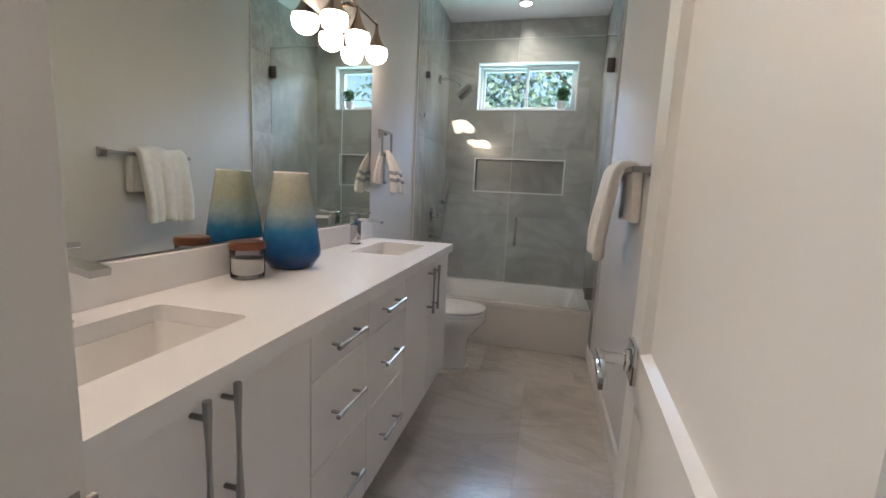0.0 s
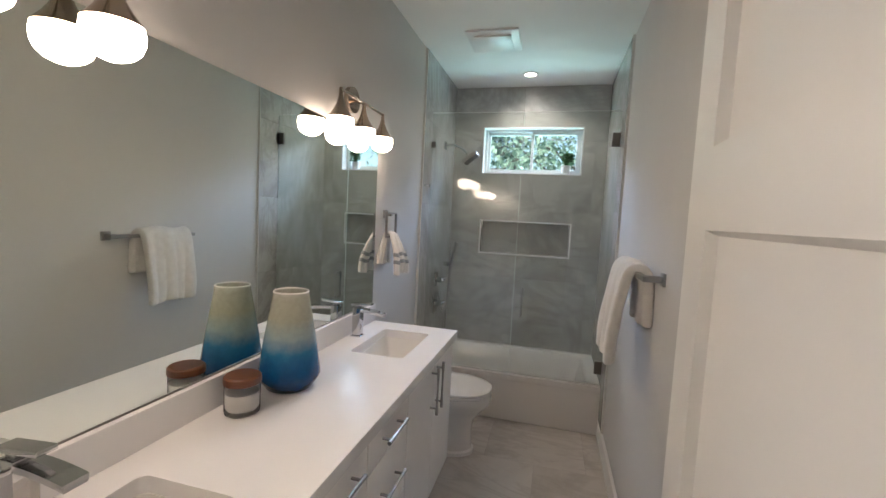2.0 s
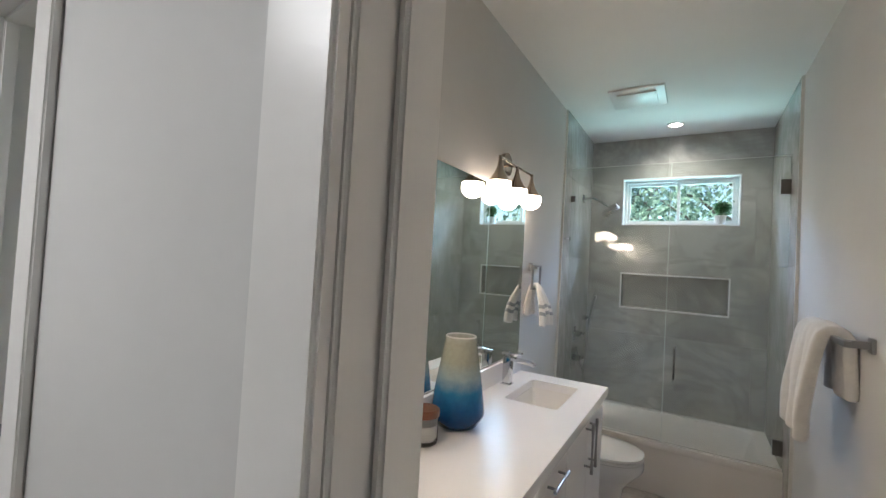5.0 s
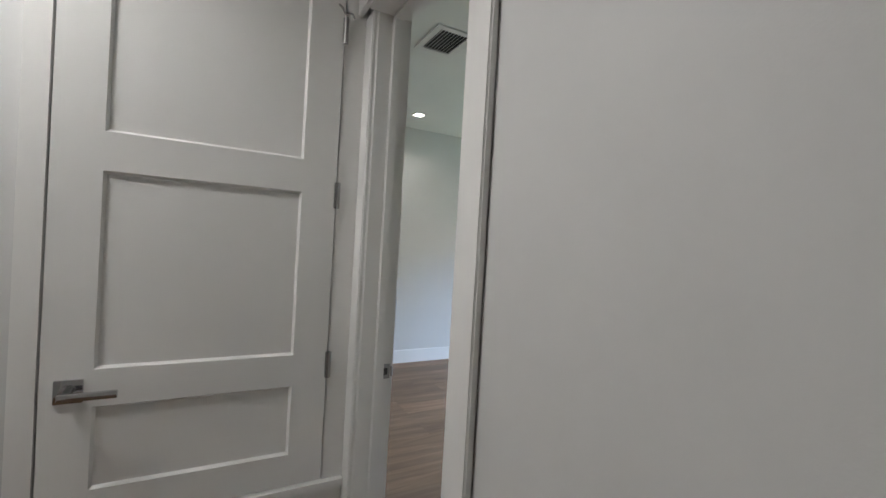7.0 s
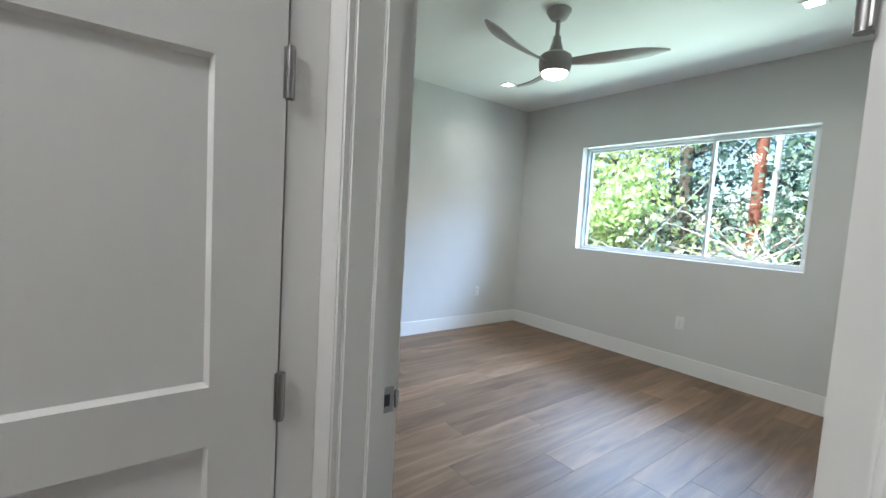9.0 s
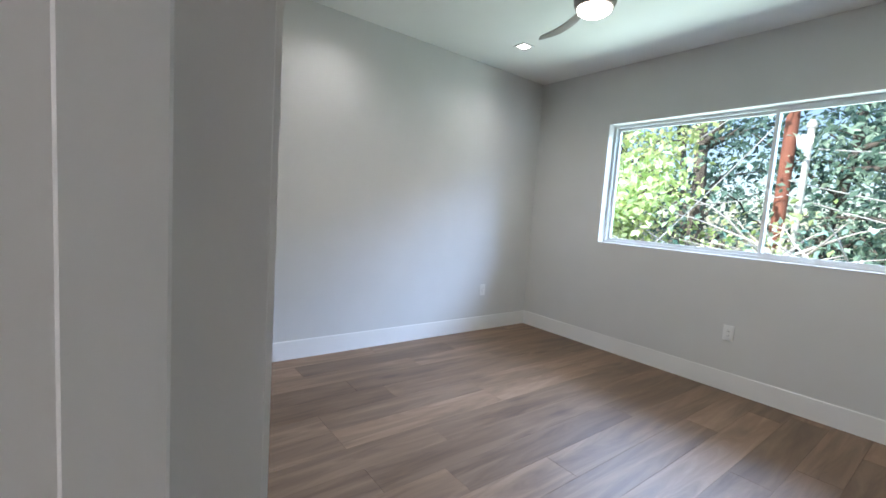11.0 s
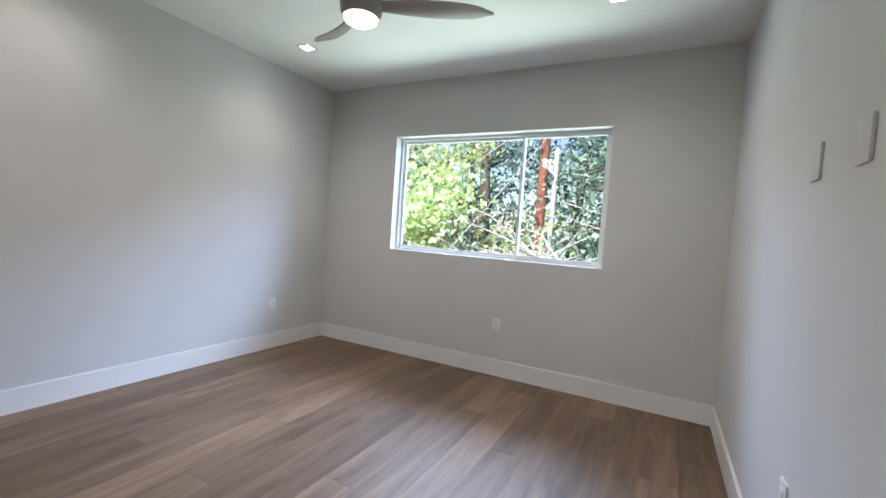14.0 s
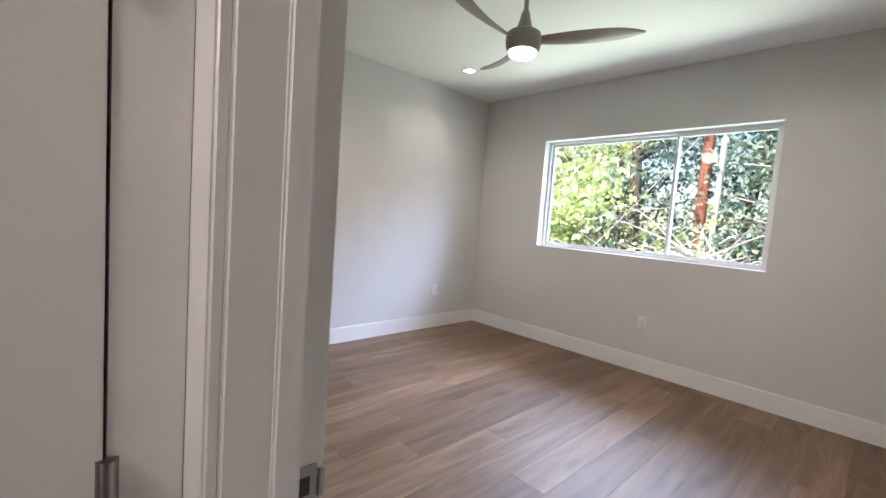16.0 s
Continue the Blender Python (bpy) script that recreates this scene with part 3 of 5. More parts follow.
def vanity_light(y, z):
    """Three bronze cone shades with opal globes on a rod."""
    v = thing("vanity_light", pose(BX0, y, z), "bronze three-globe vanity light above the mirror", "wall light", "vanity lights")
    bm = bmesh.new()
    cyl(bm, (0.001, 0, 0.02), (0.022, 0, 0.02), 0.058, None, 32)
    part("backplate", bm, BRONZE, v)
    bm = bmesh.new()
    cyl(bm, (0.02, 0, 0.02), (0.072, 0, 0.005), 0.008)
    part("arm", bm, BRONZE, v)
    bm = bmesh.new()
    cyl(bm, (0.072, -0.218, 0.005), (0.072, 0.218, 0.005), 0.006)
    part("rod", bm, BRONZE, v)
    for dy in (-0.214, 0, 0.214):
        bm = bmesh.new()
        lathe(bm, [(0, 0.014), (0.008, 0.010), (0.008, -0.014), (0.010, -0.026), (0.014, -0.044), (0.022, -0.064), (0.034, -0.084), (0.047, -0.101), (0.0535, -0.110), (0.049, -0.110), (0.03, -0.085)], 28, (0.072, dy, 0))
        sh = part("shade", bm, BRONZE, v, "bronze cone shade")
        bm = bmesh.new()
        lathe(bm, [(0.051, -0.109), (0.0545, -0.122), (0.0535, -0.140), (0.047, -0.158), (0.034, -0.171), (0.016, -0.179), (0, -0.1805)], 28, (0.072, dy, 0))
        part("globe", bm, BULB, sh, "glowing opal glass globe", 60)
    return v


vanity_light(0.900, 1.934)
vanity_light(2.236, 1.966)

# vase and candle jar
GRAD, gn, gl_, gb = shader("blue_ombre_glass", (0.3, 0.4, 0.5), 0.16)
gv = coords(gn, gl_)
gs = gn.new("ShaderNodeSeparateXYZ")
gl_.new(gv, gs.inputs[0])
gm = gn.new("ShaderNodeMath")
gm.operation = "MULTIPLY_ADD"
gm.inputs[1].default_value = 0.05
gl_.new(noise_tex(gn, gl_, gv, 22, 5), gm.inputs[0])
gl_.new(gs.outputs["Z"], gm.inputs[2])
gcol = ramp(gn, gl_, gm.outputs[0], [(0.03, (0.001, 0.022, 0.085)), (0.10, (0.002, 0.070, 0.22)), (0.155, (0.02, 0.16, 0.33)), (0.205, (0.27, 0.37, 0.40)), (0.265, (0.37, 0.38, 0.30)), (0.33, (0.42, 0.42, 0.35)), (0.36, (0.60, 0.60, 0.57))])
gl_.new(mix(gn, gl_, 0.10, gcol, ramp(gn, gl_, noise_tex(gn, gl_, gv, 60, 6), [(0.4, (0.3, 0.3, 0.3)), (0.6, (0.7, 0.7, 0.7))]), "OVERLAY"), gb.inputs["Base Color"])
vase = thing("vase", pose(-0.150, 1.648, 0.8905), "tapered frosted glass vase fading from cream to blue", "vase")
bm = bmesh.new()
lathe(bm, [(0, 0.0), (0.062, 0.0), (0.072, 0.005), (0.094, 0.036), (0.0985, 0.048), (0.0975, 0.062), (0.083, 0.160), (0.068, 0.245), (0.0565, 0.312), (0.0555, 0.319), (0.054, 0.322), (0.0515, 0.319), (0.054, 0.29), (0.076, 0.17), (0.089, 0.07), (0.078, 0.02), (0, 0.012)], 48)
part("body", bm, GRAD, vase)
bm = bmesh.new()
lathe(bm, [(0.0548, 0.3185), (0.0570, 0.3212), (0.0545, 0.3245), (0.0518, 0.3215), (0.0548, 0.3185)], 48)
part("rim", bm, WAX, vase, "pale rolled glass rim", 60)
jar = thing("candle_jar", pose(-0.165, 1.446, 0.8905), "clear glass candle jar with a wooden lid", "candle")
bm = bmesh.new()
lathe(bm, [(0, 0), (0.042, 0), (0.047, 0.004), (0.0485, 0.012), (0.0485, 0.088)], 40)
jg = part("glass", bm, clear_glass("jar_glass", (0.97, 0.98, 0.98)), jar, "clear glass")
jg.visible_shadow = False
bm = bmesh.new()
lathe(bm, [(0, 0.014), (0.041, 0.014), (0.0452, 0.02), (0.0452, 0.062), (0, 0.066)], 40)
part("wax", bm, WAX, jar, "white wax")
bm = bmesh.new()
lathe(bm, [(0, 0.087), (0.0505, 0.0885), (0.0515, 0.094), (0.0505, 0.108), (0.046, 0.112), (0, 0.113)], 40)
part("lid", bm, WOOD_LID, jar, "reddish wooden lid")


# ---------------------------------------------------------------- towels and bars
def drape(name, m, width, front, back, label, stripes=(), fold=0.016, pinch=1.0, thick=0.010, out=0.030, r=0.020):
    """A towel hung over a bar that runs along local y at the origin; front hangs to +x. pinch: its width at the bar, as a share."""
    t = thing(name, m, label, "towel")
    total = front + back + 0.06

    def skin(lo, hi, grow=0.0):
        bm = bmesh.new()
        n, k = max(4, round(34 * (hi - lo))), 34
        rows = []
        for i in range(n + 1):
            s = (lo + (hi - lo) * i / n) * total
            row = []
            for j in range(k + 1):
                u = j / k - 0.5
                if s < front:
                    x, z, drop, side = r, -(front - s), (front - s) / front, 1
                elif s < front + 0.06:
                    a = (s - front) / 0.06 * math.pi
                    x, z, drop, side = r * math.cos(a), r * math.sin(a), 0, math.cos(a)
                else:
                    x, z, drop, side = -r, -(s - front - 0.06), (s - front - 0.06) / max(back, 0.01), -1
                wav = fold * (0.25 + 0.75 * drop) * (math.sin(u * 15 + 1.3) * 0.7 + 0.5 * math.sin(u * 29 + s * 3))
                wide = pinch + (1 - pinch) * min(1, drop * 1.25) ** 0.7
                belly = math.sin(min(1, drop * 1.1) * math.pi / 2)
                x += wav * side + (out * belly if side > 0 else -0.010 * belly) + noise.noise((u * 5, s * 6, 1.7)) * 0.006
                row.append((x + grow * (1 if side >= 0 else -1), u * width * wide, z + 0.006 * math.sin(u * 9 + 0.6)))
            rows.append(row)
        sheet(bm, rows)
        bmesh.ops.recalc_face_normals(bm, faces=bm.faces[:])
        return bm
    body = part("cloth", skin(0, 1), TOWEL, t, "", 60)
    soft = body.modifiers.new("thickness", "SOLIDIFY")
    soft.thickness, soft.offset = thick, 0
    soft = body.modifiers.new("rounding", "SUBSURF")
    soft.levels = soft.render_levels = 1
    for lo, hi in stripes:
        st = part("stripe", skin(lo, hi), STRIPE, t, "grey woven stripe", 60)
        soft = st.modifiers.new("thickness", "SOLIDIFY")
        soft.thickness, soft.offset = thick + 0.0022, 0
    return t


def towel_bar():
    b = thing("towel_bar", pose(BX1, 2.365, 1.290), "brushed nickel square towel bar on the wall", "towel bar")
    for y in (-0.235, 0.235):
        part("post", soft_box(-0.075, -0.001, y - 0.011, y + 0.011, -0.012, 0.012, 0.002), NICKEL, b)
        part("rose", soft_box(-0.010, -0.0005, y - 0.024, y + 0.024, -0.024, 0.024, 0.002), NICKEL, b)
    part("bar", soft_box(-0.078, -0.058, -0.262, 0.262, -0.010, 0.010, 0.002), NICKEL, b)


towel_bar()
drape("bath_towel", pose(BX1 - 0.068, 2.405, 1.292, 0, 0, 180), 0.30, 0.38, 0.21, "thick folded white terry towel over the towel bar", fold=0.012, thick=0.042, out=0.040, r=0.034)
ring = thing("towel_ring", pose(BX0, 2.698, 1.476), "brushed nickel square towel ring on the wall", "towel ring")
part("rose", soft_box(0.0005, 0.012, -0.024, 0.024, -0.024, 0.024, 0.002), NICKEL, ring)
part("post", soft_box(0.012, 0.045, -0.010, 0.010, -0.010, 0.010, 0.002), NICKEL, ring)
bm = bmesh.new()
for c6 in ((0.036, 0.048, -0.075, 0.075, 0.002, 0.012), (0.036, 0.048, -0.075, -0.065, -0.13, 0.002), (0.036, 0.048, 0.065, 0.075, -0.13, 0.002), (0.036, 0.048, -0.065, 0.065, -0.13, -0.12)):
    box(bm, *c6)
part("ring", bm, NICKEL, ring)
drape("hand_towel", pose(BX0 + 0.042, 2.700, 1.356), 0.185, 0.215, 0.16, "white hand towel with grey stripes on the towel ring", ((0.14, 0.185), (0.23, 0.275)), 0.016, 0.5, 0.016, 0.050, 0.018)


# ---------------------------------------------------------------- toilet
def toilet():
    t = thing("toilet", pose(BX0, 3.005, 0.0), "white ceramic skirted toilet with closed lid", "toilet")
    def oval(cx, rx, ry, z, n=36, sq=2.3):
        out = []
        for k in range(n):
            a = 2 * math.pi * k / n
            c, s = math.cos(a), math.sin(a)
            out.append((cx + rx * math.copysign(abs(c) ** (2 / sq), c), ry * math.copysign(abs(s) ** (2 / sq), s), z))
        return out
    def loft(rings):
        bm = bmesh.new()
        vs = [[bm.verts.new(p) for p in r] for r in rings]
        for p, q in zip(vs, vs[1:]):
            for k in range(len(p)):
                j = (k + 1) % len(p)
                bm.faces.new((p[k], p[j], q[j], q[k]))
        bm.faces.new(vs[0][::-1])
        bm.faces.new(vs[-1])
        return bm
    part("bowl", loft([oval(0.275, 0.262, 0.125, 0.0), oval(0.275, 0.262, 0.125, 0.022), oval(0.272, 0.252, 0.112, 0.03), oval(0.272, 0.245, 0.108, 0.15), oval(0.282, 0.250, 0.116, 0.22), oval(0.310, 0.276, 0.150, 0.285), oval(0.338, 0.292, 0.178, 0.335), oval(0.344, 0.290, 0.184, 0.365), oval(0.344, 0.285, 0.182, 0.386)]), CERAMIC, t, "", 50)
    part("seat", loft([oval(0.36, 0.266, 0.182, 0.388), oval(0.36, 0.272, 0.187, 0.392), oval(0.36, 0.272, 0.187, 0.402), oval(0.36, 0.268, 0.183, 0.406)]), CERAMIC, t, "", 50)
    part("lid", loft([oval(0.36, 0.268, 0.184, 0.409), oval(0.36, 0.273, 0.188, 0.413), oval(0.36, 0.272, 0.187, 0.424), oval(0.358, 0.255, 0.172, 0.433), oval(0.355, 0.16, 0.11, 0.438)]), CERAMIC, t, "", 50)
    part("tank", soft_box(0.012, 0.185, -0.19, 0.19, 0.36, 0.58, 0.022, 4), CERAMIC, t, "", 50)
    part("tank_lid", soft_box(0.008, 0.192, -0.197, 0.197, 0.582, 0.612, 0.010, 3), CERAMIC, t, "", 50)
    part("flush_lever", soft_box(0.184, 0.196, -0.16, -0.10, 0.53, 0.544, 0.003), CHROME, t)


toilet()


# ---------------------------------------------------------------- tub and shower
TY0, TZ = 3.500, 0.345


def bathtub():
    t = thing("bathtub", pose((BX0 + BX1) / 2, (TY0 + BYN) / 2, 0), "white alcove bathtub with a plain apron", "bathtub")
    hx, hy = (BX1 - BX0) / 2 - 0.004, (BYN - TY0) / 2 - 0.004
    bm = bmesh.new()
    n = 6
    rings = []
    rings.append([bm.verts.new((x, y, TZ)) for x, y in rounded_rect(-hx, hx, -hy, hy, 0.004, n)])
    for d, z, r in ((0.060, TZ, 0.09), (0.072, TZ - 0.012, 0.09), (0.10, 0.20, 0.10), (0.13, 0.10, 0.11), (0.18, 0.075, 0.10)):
        rings.append([bm.verts.new((x, y, z)) for x, y in rounded_rect(-hx + d, hx - d * 1.4, -hy + d, hy - d, r, n)])
    for p, q in zip(rings, rings[1:]):
        for k in range(len(p)):
            j = (k + 1) % len(p)
            bm.faces.new((p[k], p[j], q[j], q[k]))
    bm.faces.new(rings[-1])
    low = [bm.verts.new((v.co.x, v.co.y, 0.0)) for v in rings[0]]
    for k in range(len(low)):
        j = (k + 1) % len(low)
        bm.faces.new((low[k], low[j], rings[0][j], rings[0][k]))
    bmesh.ops.recalc_face_normals(bm, faces=bm.faces[:])
    part("shell", bm, TUB, t, "", 40)
    part("apron_lip", soft_box(-hx, hx, -hy - 0.006, -hy, TZ - 0.045, TZ - 0.001, 0.003), TUB, t)
    bm = bmesh.new()
    lathe(bm, [(0, 0.0745), (0.03, 0.0785), (0.034, 0.075)], 24, (-0.45, 0, 0.003))
    part("drain", bm, CHROME, t, "chrome drain")


bathtub()


def glass_screen():
    g = thing("shower_screen", pose((BX0 + BX1) / 2, 3.532, TZ), "frameless clear glass bathtub screen with a hinged door", "shower screen")
    xm = 0.418 - (BX0 + BX1) / 2
    hx = (BX1 - BX0) / 2
    top = 2.245 - TZ
    fixed = part("fixed_panel", boxes((-hx + 0.006, xm - 0.003, -0.004, 0.004, 0.004, top)), SHOWER_GLASS, g, "clear glass panel")
    door = part("door", boxes((xm + 0.003, hx - 0.012, -0.004, 0.004, 0.010, top)), SHOWER_GLASS, g, "clear glass door")
    fixed.visible_shadow = door.visible_shadow = False
    for nm, x in (("panel_edge", xm - 0.0025), ("panel_edge", -hx + 0.005)):
        part(nm, boxes((x - 0.0016, x + 0.0016, -0.0044, 0.0044, 0.004, top)), GLASS_EDGE, fixed)
    part("top_edge", boxes((-hx + 0.006, xm - 0.003, -0.0042, 0.0042, top, top + 0.002)), PALE_METAL, fixed)
    part("top_edge", boxes((xm + 0.003, hx - 0.012, -0.0042, 0.0042, top, top + 0.002)), PALE_METAL, door)
    for z in (0.13, 2.054 - TZ):
        h = part("hinge", soft_box(hx - 0.062, hx - 0.004, -0.012, 0.012, z - 0.045, z + 0.045, 0.002), DARK_METAL, g, "dark metal glass hinge")
        part("hinge_plate", soft_box(hx - 0.012, hx - 0.001, -0.030, 0.030, z - 0.045, z + 0.045, 0.002), DARK_METAL, h)
    part("clip", soft_box(-hx + 0.001, -hx + 0.045, -0.012, 0.012, 2.012 - TZ - 0.022, 2.012 - TZ + 0.022, 0.002), DARK_METAL, g)
    part("clip", soft_box(-hx + 0.001, -hx + 0.045, -0.012, 0.012, 0.10, 0.145, 0.002), DARK_METAL, g)
    bm = bmesh.new()
    hxp = 0.476 - (BX0 + BX1) / 2
    z0, z1 = 0.785 - TZ, 0.985 - TZ
    for s in (-1, 1):
        tube(bm, [(hxp, s * 0.004, z0), (hxp, s * 0.036, z0), (hxp, s * 0.04, z0 + 0.01), (hxp, s * 0.04, z1 - 0.01), (hxp, s * 0.036, z1), (hxp, s * 0.004, z1)], 0.008, 10)
    part("pull_handle", bm, NICKEL, door, "brushed nickel pull")
    part("sweep", boxes((xm + 0.003, hx - 0.012, -0.005, 0.005, 0.002, 0.010)), PALE_METAL, door)


glass_screen()

# robe hook outside the screen
hook = thing("robe_hook", pose(BX0, 3.386, 1.698), "small chrome robe hook on the wall", "robe hook")
part("rose", soft_box(0.0005, 0.008, -0.020, 0.020, -0.020, 0.020, 0.002), CHROME, hook)
bm = bmesh.new()
cyl(bm, (0.008, 0, 0), (0.045, 0, 0), 0.007)
cyl(bm, (0.045, 0, 0), (0.053, 0, 0), 0.013)
part("peg", bm, CHROME, hook)

sh = thing("wall_shower", pose(BX0 + 0.013, 3.90, 2.070), "chrome square wall shower on a short arm", "shower")
part("flange", soft_box(0, 0.008, -0.026, 0.026, -0.026, 0.026, 0.002), CHROME, sh)
bm = bmesh.new()
tube(bm, [(0.005, 0, 0), (0.06, 0, 0.004), (0.11, 0, -0.015), (0.15, 0, -0.05)], 0.009, 12)
part("arm", bm, CHROME, sh)
bm = soft_box(-0.052, 0.052, -0.052, 0.052, -0.028, 0.0, 0.006)
bmesh.ops.transform(bm, matrix=Matrix.Translation((0.165, 0, -0.065)) @ Matrix.Rotation(radians(-38), 4, "Y"), verts=bm.verts[:])
part("head", bm, NICKEL, sh)
sh.scale = (1.3, 1.3, 1.3)
bm = bmesh.new()
for a in range(6):
    for b2 in range(6):
        cyl(bm, (-0.038 + 0.015 * a, -0.038 + 0.015 * b2, -0.0275), (-0.038 + 0.015 * a, -0.038 + 0.015 * b2, -0.031), 0.0028, None, 6)
bmesh.ops.transform(bm, matrix=Matrix.Translation((0.165, 0, -0.065)) @ Matrix.Rotation(radians(-38), 4, "Y"), verts=bm.verts[:])
part("nozzles", bm, SLOT, sh)

for z, nm, lab in ((0.955, "diverter_valve", "chrome square shower diverter valve"), (0.760, "shower_valve", "chrome square shower mixer valve")):
    v = thing(nm, pose(BX0 + 0.013, 3.80, z), lab, "shower valve")
    v.scale = (1.3, 1.3, 1.3)
    part("plate", soft_box(0, 0.008, -0.048 if z < 0.9 else -0.036, 0.048 if z < 0.9 else 0.036, -0.062 if z < 0.9 else -0.045, 0.062 if z < 0.9 else 0.045, 0.004), CHROME, v)
    bm = bmesh.new()
    cyl(bm, (0.008, 0, 0), (0.045, 0, 0), 0.018)
    part("stem", bm, CHROME, v)
    part("lever", soft_box(0.040, 0.056, -0.010, 0.075, -0.009, 0.009, 0.003), CHROME, v)
sp = thing("tub_spout", pose(BX0 + 0.013, 3.86, 0.50), "chrome square bathtub spout", "tub spout")
part("spout", soft_box(0, 0.135, -0.024, 0.024, -0.020, 0.022, 0.005), CHROME, sp)
part("flange", soft_box(0, 0.006, -0.034, 0.034, -0.030, 0.032, 0.003), CHROME, sp)
hs = thing("hand_shower", pose(BX0 + 0.013, 4.07, 1.06), "chrome hand shower in its wall bracket", "hand shower")
part("bracket", soft_box(0, 0.055, -0.018, 0.018, -0.016, 0.016, 0.003), CHROME, hs)
bm = bmesh.new()
tube(bm, [(0.060, 0, -0.05), (0.066, 0, 0.02), (0.085, 0, 0.12), (0.105, 0, 0.20)], [0.010, 0.011, 0.012, 0.014], 12)
part("wand", bm, NICKEL, hs)
bm = bmesh.new()
tube(bm, [(0.060, 0, -0.05), (0.058, -0.01, -0.18), (0.05, -0.05, -0.36), (0.045, -0.11, -0.42), (0.03, -0.17, -0.34), (0.01, -0.20, -0.22)], 0.006, 8)
part("hose", bm, NICKEL, hs)

# window-sill plant
plant = thing("potted_plant", pose(0.735, BYN + 0.045, VZ0 + 0.0145), "small green plant in a white pot on the window sill", "potted plant")
bm = bmesh.new()
lathe(bm, [(0, 0), (0.030, 0), (0.034, 0.004), (0.042, 0.07), (0.039, 0.07), (0.036, 0.06), (0, 0.058)], 28)
part("pot", bm, PLATE, plant, "white pot")


def leaf_cloud(bm, centres, count, spread, size, rng, squash=1.0):
    """Many small bent leaves about the given centres."""
    for k in range(count):
        c = Vector(centres[k % len(centres)])
        d = Vector((rng.gauss(0, 1), rng.gauss(0, 1), rng.gauss(0, squash)))
        p = c + d * spread * (0.35 + 0.65 * rng.random())
        s = size * (0.6 + 0.8 * rng.random())
        q = Euler((rng.uniform(-1.2, 1.2), rng.uniform(-1.2, 1.2), rng.uniform(0, 6.28))).to_matrix()
        pts = [(-0.5, 0, 0), (0, -0.30, 0.08), (0.5, 0, -0.05), (0, 0.30, 0.08)]
        vs = [bm.verts.new(p + q @ Vector(t) * s) for t in pts]
        bm.faces.new((vs[0], vs[1], vs[2]))
        bm.faces.new((vs[0], vs[2], vs[3]))


prng = random.Random(5)
bm = bmesh.new()
for k in range(16):
    a, h, o = prng.uniform(0, 6.28), prng.uniform(0.05, 0.115), prng.uniform(0.02, 0.075)
    tube(bm, [(0, 0, 0.055), (0.4 * o * math.cos(a), 0.4 * o * math.sin(a) * 0.5, 0.055 + 0.6 * h), (o * math.cos(a), 0.5 * o * math.sin(a), 0.055 + h)], 0.0012, 5)
part("stems", bm, LEAF_POT, plant)
bm = bmesh.new()
leaf_cloud(bm, [(0.06 * math.cos(a) * prng.random(), 0.025 * math.sin(a), prng.uniform(0.08, 0.165)) for a in [prng.uniform(0, 6.28) for _ in range(26)]], 420, 0.016, 0.024, prng)
part("foliage", bm, LEAF_POT, plant, "dense green leaves")

# ceiling fittings
def can_light(x, y, square, label, r=0.045):
    c = thing("recessed_light", pose(x, y, CL), label, "recessed light", "recessed ceiling lights")
    bm = bmesh.new()
    if square:
        for c6 in ((-0.062, -0.042, -0.062, 0.062, -0.006, -0.0005), (0.042, 0.062, -0.062, 0.062, -0.006, -0.0005), (-0.042, 0.042, -0.062, -0.042, -0.006, -0.0005), (-0.042, 0.042, 0.042, 0.062, -0.006, -0.0005)):
            box(bm, *c6)
        part("trim_ring", bm, PLATE, c)
        part("lens", boxes((-0.042, 0.042, -0.042, 0.042, -0.0035, -0.0008)), LED, c, "glowing lens")
    else:
        lathe(bm, [(r, -0.001), (r + 0.018, -0.001), (r + 0.016, -0.006), (r, -0.0075), (r, -0.001)], 36)
        part("trim_ring", bm, PLATE, c)
        bm = bmesh.new()
        lathe(bm, [(0, -0.003), (r - 0.001, -0.003), (r - 0.001, -0.0008), (0, -0.0008)], 32)
        part("lens", bm, LED, c, "glowing lens")
    return c


can_light(0.408, 3.937, False, "round recessed ceiling light over the bathtub")
vent = thing("exhaust_fan", pose(0.215, 3.265, CL), "white square bathroom exhaust fan grille", "exhaust fan")
part("housing", soft_box(-0.165, 0.165, -0.165, 0.165, -0.014, -0.0005, 0.006), PLATE, vent)
part("cover", soft_box(-0.115, 0.115, -0.115, 0.115, -0.026, -0.016, 0.004), PLATE, vent)


# ---------------------------------------------------------------- doors
def lever_set(parent, x, z, face):
    """Square rose and flat lever on the -y face, pointing away from the free edge."""
    h = part("handle", soft_box(x - 0.032, x + 0.032, face - 0.009, face - 0.0005, z - 0.032, z + 0.032, 0.003), CHROME, parent, "chrome square rose")
    bm = bmesh.new()
    cyl(bm, (x, face - 0.009, z), (x, face - 0.055, z), 0.010, None, 16)
    cyl(bm, (x, face - 0.009, z), (x, face - 0.016, z), 0.019, None, 20)
    part("spindle", bm, CHROME, h)
    part("lever", soft_box(x - 0.012, x + 0.115, face - 0.064, face - 0.050, z - 0.010, z + 0.010, 0.003), CHROME, h)
    return h


